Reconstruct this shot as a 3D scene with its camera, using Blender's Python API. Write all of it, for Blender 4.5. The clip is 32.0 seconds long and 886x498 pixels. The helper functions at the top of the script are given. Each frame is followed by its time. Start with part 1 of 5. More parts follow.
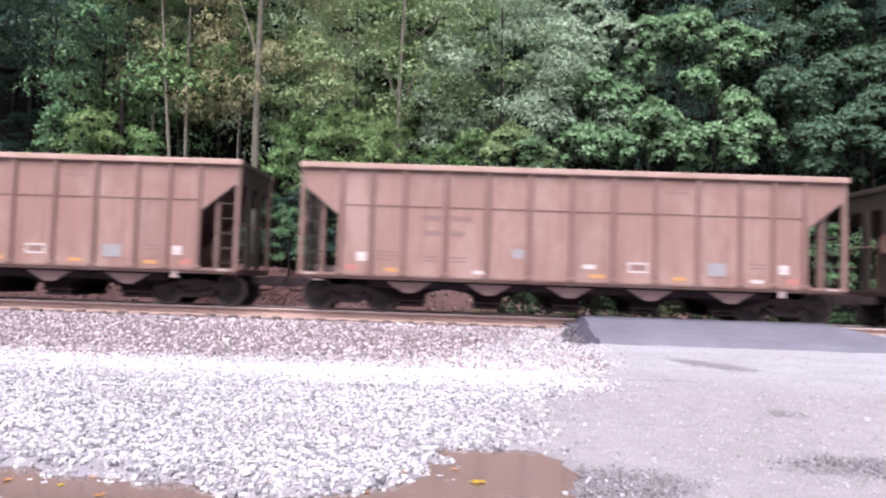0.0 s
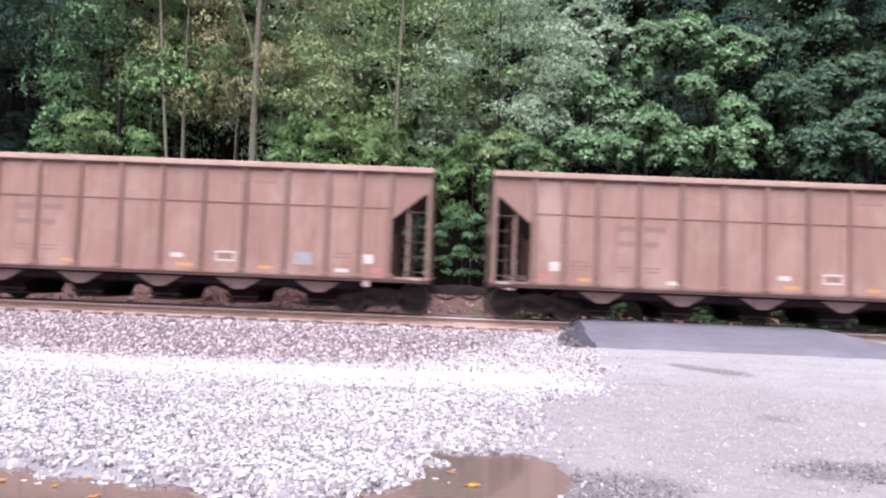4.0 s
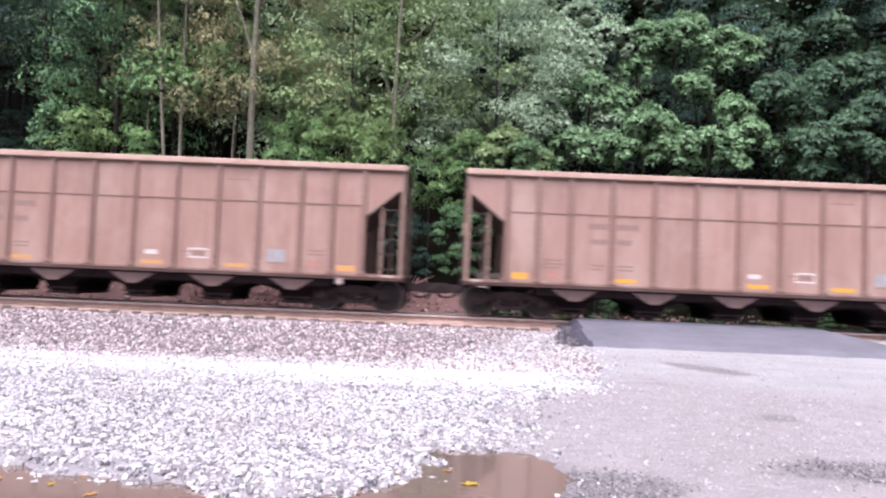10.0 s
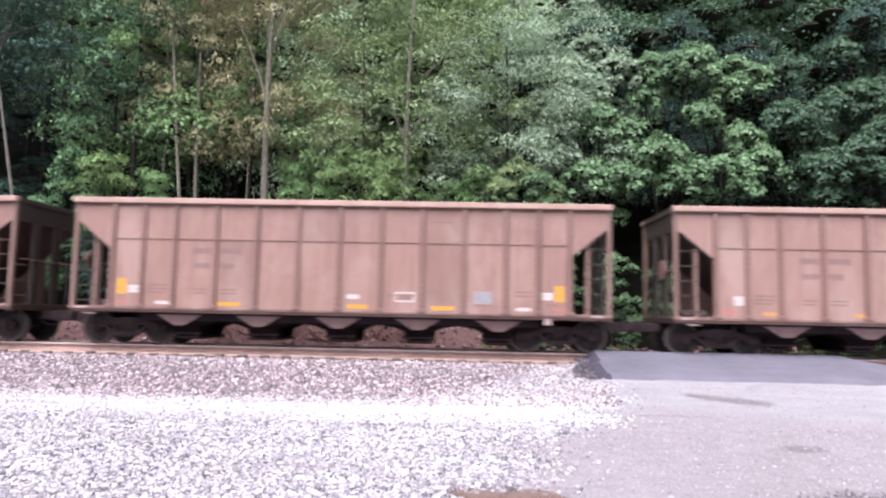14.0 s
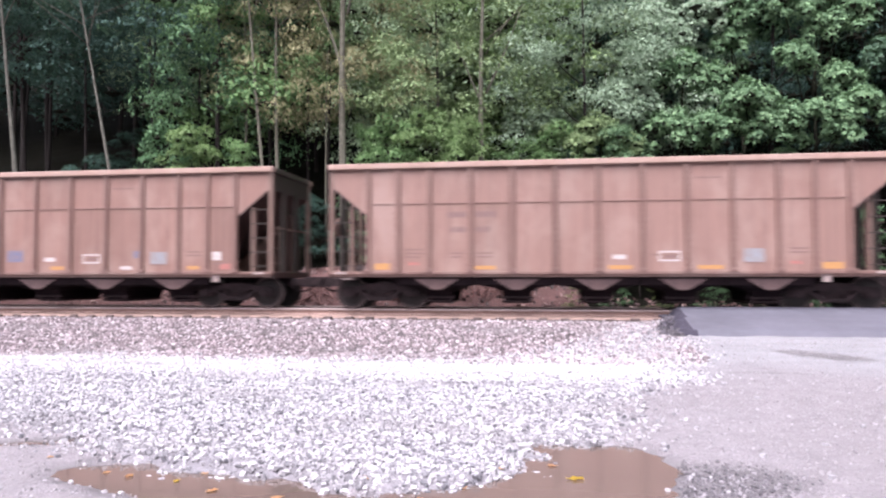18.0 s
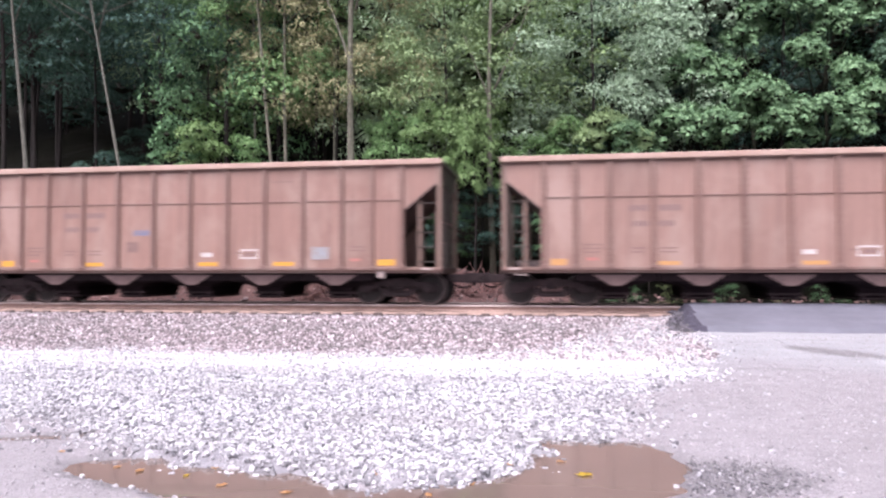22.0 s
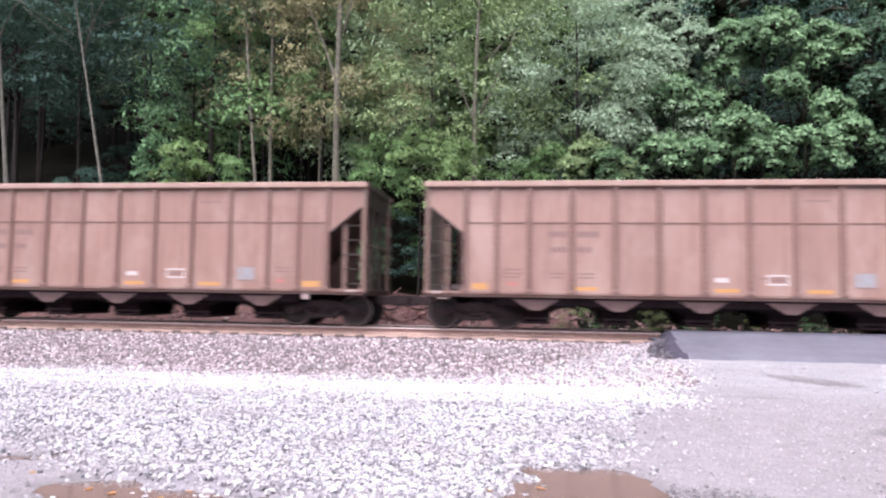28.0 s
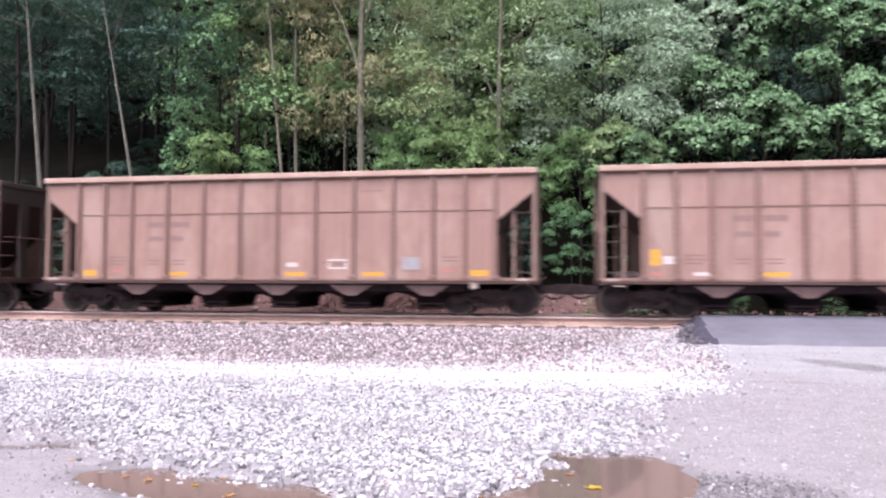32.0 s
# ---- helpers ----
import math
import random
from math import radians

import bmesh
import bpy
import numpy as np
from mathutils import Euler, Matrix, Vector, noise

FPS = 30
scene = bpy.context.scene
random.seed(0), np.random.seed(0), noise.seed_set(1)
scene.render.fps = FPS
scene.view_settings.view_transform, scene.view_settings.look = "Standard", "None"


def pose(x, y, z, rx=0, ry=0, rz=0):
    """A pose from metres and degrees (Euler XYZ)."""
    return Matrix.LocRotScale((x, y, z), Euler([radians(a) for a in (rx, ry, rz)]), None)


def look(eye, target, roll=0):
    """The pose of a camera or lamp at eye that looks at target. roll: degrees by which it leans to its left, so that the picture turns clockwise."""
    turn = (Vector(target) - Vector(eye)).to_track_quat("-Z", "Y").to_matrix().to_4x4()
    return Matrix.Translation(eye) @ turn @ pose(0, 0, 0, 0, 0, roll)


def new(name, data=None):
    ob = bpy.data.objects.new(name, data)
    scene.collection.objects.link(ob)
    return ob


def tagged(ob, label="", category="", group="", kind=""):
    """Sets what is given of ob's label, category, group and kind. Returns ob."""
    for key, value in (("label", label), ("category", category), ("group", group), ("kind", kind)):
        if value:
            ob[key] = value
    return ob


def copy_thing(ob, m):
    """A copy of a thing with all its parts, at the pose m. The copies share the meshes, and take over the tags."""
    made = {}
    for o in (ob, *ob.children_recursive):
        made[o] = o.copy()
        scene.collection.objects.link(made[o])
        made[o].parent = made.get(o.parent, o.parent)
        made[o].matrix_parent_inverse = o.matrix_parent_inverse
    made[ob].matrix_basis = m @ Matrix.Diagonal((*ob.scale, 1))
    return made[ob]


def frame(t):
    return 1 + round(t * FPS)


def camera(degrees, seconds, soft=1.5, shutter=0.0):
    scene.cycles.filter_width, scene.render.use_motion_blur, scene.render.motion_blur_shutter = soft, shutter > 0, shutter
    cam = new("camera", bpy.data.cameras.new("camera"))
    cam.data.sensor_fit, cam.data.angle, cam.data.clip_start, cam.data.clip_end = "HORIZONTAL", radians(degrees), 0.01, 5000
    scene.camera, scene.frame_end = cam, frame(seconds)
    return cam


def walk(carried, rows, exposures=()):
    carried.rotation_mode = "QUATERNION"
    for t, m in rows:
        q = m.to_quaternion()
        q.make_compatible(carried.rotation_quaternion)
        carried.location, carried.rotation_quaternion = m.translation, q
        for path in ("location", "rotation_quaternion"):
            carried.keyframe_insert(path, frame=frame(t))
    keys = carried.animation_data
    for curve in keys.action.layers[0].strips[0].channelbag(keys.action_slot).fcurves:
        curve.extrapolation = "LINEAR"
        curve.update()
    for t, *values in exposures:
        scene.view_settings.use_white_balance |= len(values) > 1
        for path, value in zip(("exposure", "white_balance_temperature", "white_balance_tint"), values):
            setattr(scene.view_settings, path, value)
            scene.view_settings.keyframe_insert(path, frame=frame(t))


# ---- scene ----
cam = camera(64.0, 32.0, soft=2.2, shutter=0.45)
PATH = [
    (0.0, 0.0, 0.0, 1.6, 92.41, -1.90, 0.88),
    (0.5, 0.0, 0.0, 1.6, 92.58, -2.28, 0.59),
    (1.0, 0.0, 0.0, 1.6, 92.60, -2.18, 0.72),
    (1.5, 0.0, 0.0, 1.6, 92.52, -2.37, 0.52),
    (2.0, 0.0, 0.0, 1.6, 92.55, -2.39, 0.61),
    (2.5, 0.0, 0.0, 1.6, 92.45, -2.38, 0.41),
    (3.0, 0.0, 0.0, 1.6, 92.31, -2.31, 0.31),
    (3.5, 0.0, 0.0, 1.6, 92.59, -2.21, 0.57),
    (5.5, 0.0, 0.0, 1.6, 92.73, -2.37, 0.58),
    (6.0, 0.0, 0.0, 1.6, 92.80, -2.36, 0.51),
    (6.5, 0.0, 0.0, 1.6, 92.72, -2.48, 0.33),
    (7.0, 0.0, 0.0, 1.6, 92.65, -2.51, 0.34),
    (7.5, 0.0, 0.0, 1.6, 92.65, -2.44, 0.31),
    (8.0, 0.0, 0.0, 1.6, 92.76, -2.48, 0.36),
    (8.5, 0.0, 0.0, 1.6, 92.66, -2.49, -0.01),
    (9.0, 0.0, 0.0, 1.6, 92.34, -2.54, 0.50),
    (9.5, 0.0, 0.0, 1.6, 92.48, -2.53, 0.41),
    (10.0, 0.0, 0.0, 1.6, 92.55, -2.41, 0.40),
    (10.5, 0.0, 0.0, 1.6, 92.49, -2.26, 0.48),
    (11.0, 0.0, 0.0, 1.6, 92.57, -2.19, 0.71),
    (11.5, 0.0, 0.0, 1.6, 92.71, -2.26, 0.40),
    (12.0, 0.0, 0.0, 1.6, 92.43, -2.42, 0.49),
    (12.5, 0.0, 0.0, 1.6, 92.69, -2.52, 0.28),
    (13.0, 0.0, 0.0, 1.6, 92.32, -2.32, 0.66),
    (13.5, 0.0, 0.0, 1.6, 95.41, -1.67, 0.83),
    (15.5, 0.0, 0.0, 1.6, 93.63, 0.04, 5.60),
    (16.0, 0.0, 0.0, 1.6, 92.69, 0.27, 7.01),
    (16.5, 0.0, 0.0, 1.6, 92.63, 0.75, 7.91),
    (17.0, 0.0, 0.0, 1.6, 92.40, 0.56, 8.06),
    (17.5, 0.0, 0.0, 1.6, 92.23, 0.19, 8.21),
    (18.0, 0.0, 0.0, 1.6, 92.05, 0.09, 8.03),
    (18.5, 0.0, 0.0, 1.6, 92.51, 0.46, 7.92),
    (19.0, 0.0, 0.0, 1.6, 92.51, 0.46, 8.05),
    (19.5, 0.0, 0.0, 1.6, 92.45, 0.41, 8.25),
    (20.0, 0.0, 0.0, 1.6, 92.45, 0.45, 8.42),
    (20.5, 0.0, 0.0, 1.6, 92.59, 0.53, 8.37),
    (21.0, 0.0, 0.0, 1.6, 92.53, 0.38, 8.31),
    (21.5, 0.0, 0.0, 1.6, 91.88, 0.50, 8.54),
    (22.0, 0.0, 0.0, 1.6, 91.72, 0.09, 8.70),
    (22.5, 0.0, 0.0, 1.6, 91.36, -0.33, 8.11),
    (23.0, 0.0, 0.0, 1.6, 90.74, -0.89, 6.94),
    (23.5, 0.0, 0.0, 1.6, 93.19, -0.29, 4.14),
    (24.0, 0.0, 0.0, 1.6, 94.67, -2.01, 3.28),
    (24.5, 0.0, 0.0, 1.6, 94.04, -1.39, 4.24),
    (25.0, 0.0, 0.0, 1.6, 92.83, -1.67, 3.65),
    (25.5, 0.0, 0.0, 1.6, 93.84, -1.20, 5.43),
    (27.5, 0.0, 0.0, 1.6, 93.39, -0.42, 7.66),
    (28.0, 0.0, 0.0, 1.6, 93.60, -0.86, 7.31),
    (28.5, 0.0, 0.0, 1.6, 93.61, -0.46, 8.34),
    (29.0, 0.0, 0.0, 1.6, 93.70, -0.30, 8.21),
    (29.5, 0.0, 0.0, 1.6, 92.82, -0.34, 8.37),
    (30.0, 0.0, 0.0, 1.6, 92.80, 0.09, 9.33),
    (30.5, 0.0, 0.0, 1.6, 92.82, -0.04, 9.71),
    (31.0, 0.0, 0.0, 1.6, 92.73, -0.53, 9.46),
    (31.5, 0.0, 0.0, 1.6, 93.00, -0.41, 9.17),
    (32.0, 0.0, 0.0, 1.6, 92.59, -0.15, 9.45),
]
walk(cam, [(t, pose(*p)) for t, *p in PATH])

# ---- world, sun, exposure ----
world = bpy.data.worlds.new("sky")
scene.world = world
world.use_nodes = True
wn = world.node_tree
sky = wn.nodes.new("ShaderNodeTexSky")
sky.sky_type = "NISHITA"
sky.sun_disc = False
sky.sun_elevation, sky.sun_rotation = radians(52), radians(200)
sky.air_density, sky.dust_density, sky.ozone_density = 1.0, 4.0, 0.6
desat = wn.nodes.new("ShaderNodeHueSaturation")
desat.inputs["Saturation"].default_value = 0.25
wn.nodes["Background"].inputs[0].default_value = (1, 1, 1, 1)
wn.links.new(sky.outputs[0], desat.inputs["Color"])
tint = wn.nodes.new("ShaderNodeMix")
tint.data_type, tint.blend_type = "RGBA", "MULTIPLY"
tint.inputs[0].default_value, tint.inputs[7].default_value = 1.0, (1.0, 0.985, 1.08, 1)
wn.links.new(desat.outputs[0], tint.inputs[6])
wn.links.new(tint.outputs[2], wn.nodes["Background"].inputs[0])
wn.nodes["Background"].inputs[1].default_value = 0.12
sun = new("sun", bpy.data.lights.new("sun", "SUN"))
sun.data.energy, sun.data.angle, sun.data.color = 1.8, radians(40), (0.97, 0.95, 1.0)
sun.matrix_world = look((0, 0, 60), (8, 26, 0))
scene.view_settings.exposure = 1.58

# ---- numbers of the plan ----
RAIL_Z = 0.63            # top of the rails over the foreground
TRACK_Y = 20.53          # centre line of the track
SIDE_Y = 18.93           # plane of the cars' sides
PITCH = 16.2             # from coupler to coupler


# ---- materials ----
def dim(c, k=0.62):
    return tuple(k * v * w for v, w in zip(c, (1.0, 0.965, 1.02)))


def node_mat(name, rough=0.7, metal=0.0, spec=0.5):
    m = bpy.data.materials.new(name)
    m.use_nodes = True
    t = m.node_tree
    b = t.nodes["Principled BSDF"]
    b.inputs["Roughness"].default_value, b.inputs["Metallic"].default_value = rough, metal
    b.inputs["Specular IOR Level"].default_value = spec
    return m, t, b


def coords(t, scale=(1, 1, 1), kind="Object"):
    c = t.nodes.new("ShaderNodeTexCoord")
    mp = t.nodes.new("ShaderNodeMapping")
    mp.inputs["Scale"].default_value = scale
    t.links.new(c.outputs[kind], mp.inputs[0])
    return mp.outputs[0]


def noise_tex(t, vec, scale, detail=4.0, rough=0.6):
    n = t.nodes.new("ShaderNodeTexNoise")
    n.inputs["Scale"].default_value, n.inputs["Detail"].default_value, n.inputs["Roughness"].default_value = scale, detail, rough
    t.links.new(vec, n.inputs["Vector"])
    return n.outputs["Fac"]


def ramp(t, fac, stops):
    r = t.nodes.new("ShaderNodeValToRGB")
    while len(r.color_ramp.elements) < len(stops):
        r.color_ramp.elements.new(0.5)
    for e, (p, c) in zip(r.color_ramp.elements, stops):
        e.position, e.color = p, (*c, 1)
    t.links.new(fac, r.inputs[0])
    return r.outputs[0]


def mix(t, fac, a, b, mode="MIX"):
    x = t.nodes.new("ShaderNodeMix")
    x.data_type, x.blend_type = "RGBA", mode
    for s, v in ((x.inputs[0], fac), (x.inputs[6], a), (x.inputs[7], b)):
        if isinstance(v, (int, float)):
            s.default_value = v
        elif isinstance(v, tuple):
            s.default_value = (*v, 1)
        else:
            t.links.new(v, s)
    return x.outputs[2]


def bump(t, b, height, strength=0.3, dist=0.02):
    n = t.nodes.new("ShaderNodeBump")
    n.inputs["Strength"].default_value, n.inputs["Distance"].default_value = strength, dist
    t.links.new(height, n.inputs["Height"])
    t.links.new(n.outputs[0], b.inputs["Normal"])


def rnd(t):
    return t.nodes.new("ShaderNodeObjectInfo").outputs["Random"]


def island(t):
    return t.nodes.new("ShaderNodeNewGeometry").outputs["Random Per Island"]


def painted(name, base, dark, streak=0.5, rough=0.6, rust=(0.16, 0.075, 0.05)):
    """Weathered paint: grime in vertical streaks, blotches of rust, a little variation from part to part."""
    base, dark, rust = (tuple(1.04 * v * w for v, w in zip(dim(q), (1.0, 0.992, 0.952))) for q in (base, dark, rust))
    m, t, b = node_mat(name, rough)
    v = coords(t, (1, 1, 1))
    st = noise_tex(t, coords(t, (5, 5, 0.16)), 1.9, 6, 0.75)
    bl = noise_tex(t, v, 1.1, 5, 0.7)
    fine = noise_tex(t, v, 22, 3, 0.7)
    c = mix(t, ramp(t, st, [(0.40, (0, 0, 0)), (0.64, (streak, streak, streak))]), base, dark)
    wash = noise_tex(t, coords(t, (16, 16, 0.3)), 1.4, 4, 0.7)
    c = mix(t, ramp(t, wash, [(0.45, (0, 0, 0)), (0.72, (0.5 * streak,) * 3)]), c, dark)
    c = mix(t, ramp(t, bl, [(0.56, (0, 0, 0)), (0.78, (0.5, 0.5, 0.5))]), c, rust)
    c = mix(t, ramp(t, fine, [(0.3, (0.0, 0.0, 0.0)), (0.75, (0.22, 0.22, 0.22))]), c, dark)
    bloom = noise_tex(t, coords(t, (0.6, 0.6, 0.35)), 1.6, 4, 0.6)
    pale = tuple(0.75 * q + 0.25 * w for q, w in zip(base, (base[0] * 1.35, base[0] * 1.15, base[0] * 1.08)))
    pale = tuple(0.5 * q + 0.5 * base[0] * w for q, w in zip(pale, (1.2, 0.86, 0.76)))
    c = mix(t, ramp(t, bloom, [(0.46, (0, 0, 0)), (0.66, (0.75, 0.75, 0.75))]), c, pale)
    c = mix(t, 0.26, c, ramp(t, rnd(t), [(0.0, dark), (0.35, base), (1.0, tuple(1.12 * v for v in base))]))
    t.links.new(c, b.inputs["Base Color"])
    bump(t, b, fine, 0.12, 0.01)
    return m


def plain(name, base, dark, scale=6.0, rough=0.8, metal=0.0, spec=0.4, relief=0.25):
    base, dark = dim(base), dim(dark)
    m, t, b = node_mat(name, rough, metal, spec)
    v = coords(t)
    a = noise_tex(t, v, scale, 5, 0.65)
    f = noise_tex(t, v, scale * 9, 3, 0.7)
    c = mix(t, ramp(t, a, [(0.3, (0, 0, 0)), (0.7, (1, 1, 1))]), dark, base)
    c = mix(t, ramp(t, f, [(0.4, (0, 0, 0)), (0.8, (0.4, 0.4, 0.4))]), c, dark)
    t.links.new(c, b.inputs["Base Color"])
    bump(t, b, f, relief, 0.01)
    return m


def stone_mat(name, stops, rough=0.8):
    m, t, b = node_mat(name, rough, 0, 0.35)
    i = island(t)
    c = ramp(t, i, [(p, dim(q)) for p, q in stops])
    big = noise_tex(t, coords(t, (0.5, 1.3, 1)), 0.7, 4, 0.65)
    f = noise_tex(t, coords(t), 60, 3, 0.7)
    c = mix(t, ramp(t, f, [(0.35, (0, 0, 0)), (0.8, (0.35, 0.35, 0.35))]), c, (0.13, 0.11, 0.115))
    c = mix(t, ramp(t, big, [(0.46, (0, 0, 0)), (0.68, (0.5, 0.5, 0.5))]), c, (0.21, 0.19, 0.20))
    t.links.new(c, b.inputs["Base Color"])
    return m


def leaf_mat(name, dark, lit, gloss=0.55):
    dark, lit = (tuple(v * w for v, w in zip(q, (0.98, 1.0, 1.10))) for q in (dark, lit))
    m, t, b = node_mat(name, gloss, 0, 0.22)
    i = island(t)
    big = noise_tex(t, coords(t), 0.8, 3, 0.6)
    c = mix(t, ramp(t, i, [(0.0, (0.1, 0.1, 0.1)), (0.8, (0.66, 0.66, 0.66)), (1.0, (0.92, 0.92, 0.92))]), dark, lit)
    c = mix(t, ramp(t, big, [(0.35, (0, 0, 0)), (0.7, (0.55, 0.55, 0.55))]), c, dark)
    t.links.new(c, b.inputs["Base Color"])
    tr = t.nodes.new("ShaderNodeBsdfTranslucent")
    t.links.new(mix(t, 0.35, c, (0.20, 0.31, 0.11)), tr.inputs[0])
    ms = t.nodes.new("ShaderNodeMixShader")
    ms.inputs[0].default_value = 0.2
    t.links.new(b.outputs[0], ms.inputs[1])
    t.links.new(tr.outputs[0], ms.inputs[2])
    t.links.new(ms.outputs[0], t.nodes["Material Output"].inputs[0])
    return m


PAINT = painted("weathered_tan_paint", (0.375, 0.222, 0.186), (0.205, 0.118, 0.098), 0.8)
PAINT_B = painted("sun_faded_tan_paint", (0.395, 0.243, 0.206), (0.23, 0.138, 0.116), 0.75)
PAINT_C = painted("rustier_tan_paint", (0.365, 0.206, 0.170), (0.19, 0.105, 0.086), 0.85)
PAINTS = [PAINT, PAINT_B, PAINT_C]
RIB = painted("rib_paint", (0.265, 0.15, 0.126), (0.145, 0.08, 0.067), 0.6)
# Chord base paler than the sides: the sky light it catches is painted in.
CHORD = painted("skylit_chord_paint", (0.47, 0.315, 0.26), (0.27, 0.17, 0.14), 0.4)
# End frames: grime and the shade of the recesses share this dark colour.
ENDS = painted("grimy_shade_dark_end_paint", (0.062, 0.042, 0.035), (0.024, 0.017, 0.015), 0.75)
POST = painted("grimy_corner_post_paint", (0.27, 0.17, 0.138), (0.12, 0.075, 0.062), 0.75)
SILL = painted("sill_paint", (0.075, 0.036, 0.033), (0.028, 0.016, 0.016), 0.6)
# Near-black hopper steel; under-car shade is part of this colour.
HOPPER = plain("shade_dark_underframe", (0.024, 0.016, 0.018), (0.010, 0.007, 0.008), 2.5, 0.95, 0, 0.05)
PLATE = plain("dusty_hopper_plate", (0.17, 0.105, 0.10), (0.085, 0.052, 0.05), 3.0, 0.8)
TRUCK = plain("grimy_cast_steel", (0.068, 0.044, 0.046), (0.014, 0.010, 0.011), 5, 0.75, 0, 0.15)
WHEEL = plain("wheel_steel", (0.036, 0.025, 0.025), (0.014, 0.010, 0.010), 4, 0.65, 0.1)
RIMSTEEL = plain("dusty_wheel_rim", (0.13, 0.088, 0.085), (0.06, 0.04, 0.038), 6, 0.7, 0.1)
TREAD = plain("polished_tread", (0.45, 0.43, 0.42), (0.25, 0.22, 0.21), 8, 0.3, 0.9)
STENCIL = plain("faded_stencil_paint", (0.29, 0.19, 0.17), (0.24, 0.155, 0.14), 14, 0.8)
FAINT = plain("worn_stencil_paint", (0.29, 0.185, 0.16), (0.23, 0.14, 0.12), 14, 0.8)
WHITE = plain("white_marking_paint", (0.78, 0.74, 0.70), (0.55, 0.47, 0.43), 14, 0.6)
FADEDWHITE = plain("faded_pale_paint", (0.55, 0.46, 0.42), (0.38, 0.28, 0.25), 12, 0.7)
YELLOW = plain("yellow_reflective_tape", (0.85, 0.46, 0.05), (0.6, 0.28, 0.05), 10, 0.45)
OLDYELLOW = plain("dusty_yellow_tape", (0.72, 0.37, 0.11), (0.50, 0.27, 0.12), 10, 0.6)
RED = plain("faded_red_marking", (0.62, 0.20, 0.17), (0.42, 0.2, 0.17), 12, 0.7)
BLUE = plain("pale_blue_decal", (0.36, 0.42, 0.46), (0.34, 0.27, 0.25), 5, 0.7)
INK = plain("blue_spray_paint", (0.16, 0.19, 0.33), (0.28, 0.22, 0.24), 8, 0.7)
SPRAY = plain("grey_spray_paint", (0.16, 0.125, 0.12), (0.25, 0.18, 0.16), 8, 0.7)
RAIL = plain("rusty_rail_steel", (0.34, 0.21, 0.175), (0.23, 0.14, 0.115), 6, 0.8, 0.0)
RAILTOP = plain("worn_rail_head", (0.66, 0.54, 0.50), (0.50, 0.40, 0.37), 6, 0.75, 0.0)
RAILFOOT = plain("sand_dusted_rail_foot", (0.56, 0.385, 0.32), (0.38, 0.26, 0.215), 7, 0.85)
TIE = plain("creosoted_tie_wood", (0.22, 0.165, 0.15), (0.12, 0.09, 0.08), 9, 0.9)
ASPHALT = plain("fresh_asphalt", (0.195, 0.19, 0.232), (0.13, 0.126, 0.154), 0.9, 0.75, 0, 0.5, 0.6)
ASPHALTEND = plain("loose_dark_asphalt", (0.090, 0.080, 0.112), (0.045, 0.040, 0.056), 7, 0.9, 0, 0.3, 0.6)
LIMESTONE = stone_mat("white_limestone_gravel", [(0.0, (0.16, 0.16, 0.178)), (0.3, (0.44, 0.43, 0.452)), (0.7, (0.71, 0.69, 0.70)), (1.0, (0.94, 0.915, 0.92))])
PALESTONE = stone_mat("pale_limestone_chips", [(0.0, (0.60, 0.575, 0.595)), (0.3, (0.80, 0.77, 0.79)), (1.0, (0.95, 0.93, 0.94))])
BALLAST = stone_mat("grey_brown_ballast_stone", [(0.0, (0.13, 0.107, 0.11)), (0.3, (0.425, 0.345, 0.355)), (0.75, (0.69, 0.58, 0.595)), (1.0, (0.98, 0.90, 0.91))])
BARK = plain("grey_brown_bark", (0.27, 0.262, 0.195), (0.115, 0.108, 0.082), 9, 0.9, 0, 0.3, 0.8)
PALEBARK = plain("pale_grey_bark", (0.25, 0.245, 0.20), (0.105, 0.10, 0.082), 9, 0.9, 0, 0.3, 0.8)
PALETRUNK = plain("sunlit_grey_bark", (0.34, 0.325, 0.245), (0.16, 0.15, 0.115), 9, 0.9, 0, 0.3, 0.8)
# Dark fill for clump cores and vine trunks: gap shade put into colour.
SHADEWOOD = plain("shade_dark_wood", (0.05, 0.052, 0.034), (0.025, 0.025, 0.018), 6, 0.95, 0, 0.1, 0.8)
# Bark for trunks in the shade; the shade is in this dark colour.
SHADEBARK = plain("shade_dark_bark", (0.048, 0.038, 0.034), (0.022, 0.017, 0.016), 9, 0.9, 0, 0.3, 0.8)
LEAF_A = leaf_mat("mid_green_leaf", (0.08, 0.16, 0.052), (0.265, 0.38, 0.158))
# Darker leaf for the left woods and rear vines, with shade in its colour.
LEAF_L = leaf_mat("shade_dark_leaf", (0.022, 0.048, 0.040), (0.080, 0.150, 0.114))
LEAF_G = leaf_mat("grey_green_leaf", (0.098, 0.14, 0.06), (0.36, 0.46, 0.205))
LEAF_B = leaf_mat("yellow_green_leaf", (0.10, 0.17, 0.05), (0.275, 0.365, 0.158))
LEAF_C = leaf_mat("pale_green_vine_leaf", (0.046, 0.098, 0.046), (0.33, 0.485, 0.24), 0.5)
LEAF_P = leaf_mat("pale_silvery_vine_leaf", (0.125, 0.185, 0.11), (0.54, 0.65, 0.44))
# Darker vine leaf for the row behind, its colour carrying gap shade.
LEAF_R = leaf_mat("shade_toned_vine_leaf", (0.035, 0.075, 0.042), (0.19, 0.31, 0.175), 0.5)
LEAF_V = leaf_mat("blue_green_vine_leaf", (0.024, 0.054, 0.030), (0.135, 0.215, 0.122), 0.45)
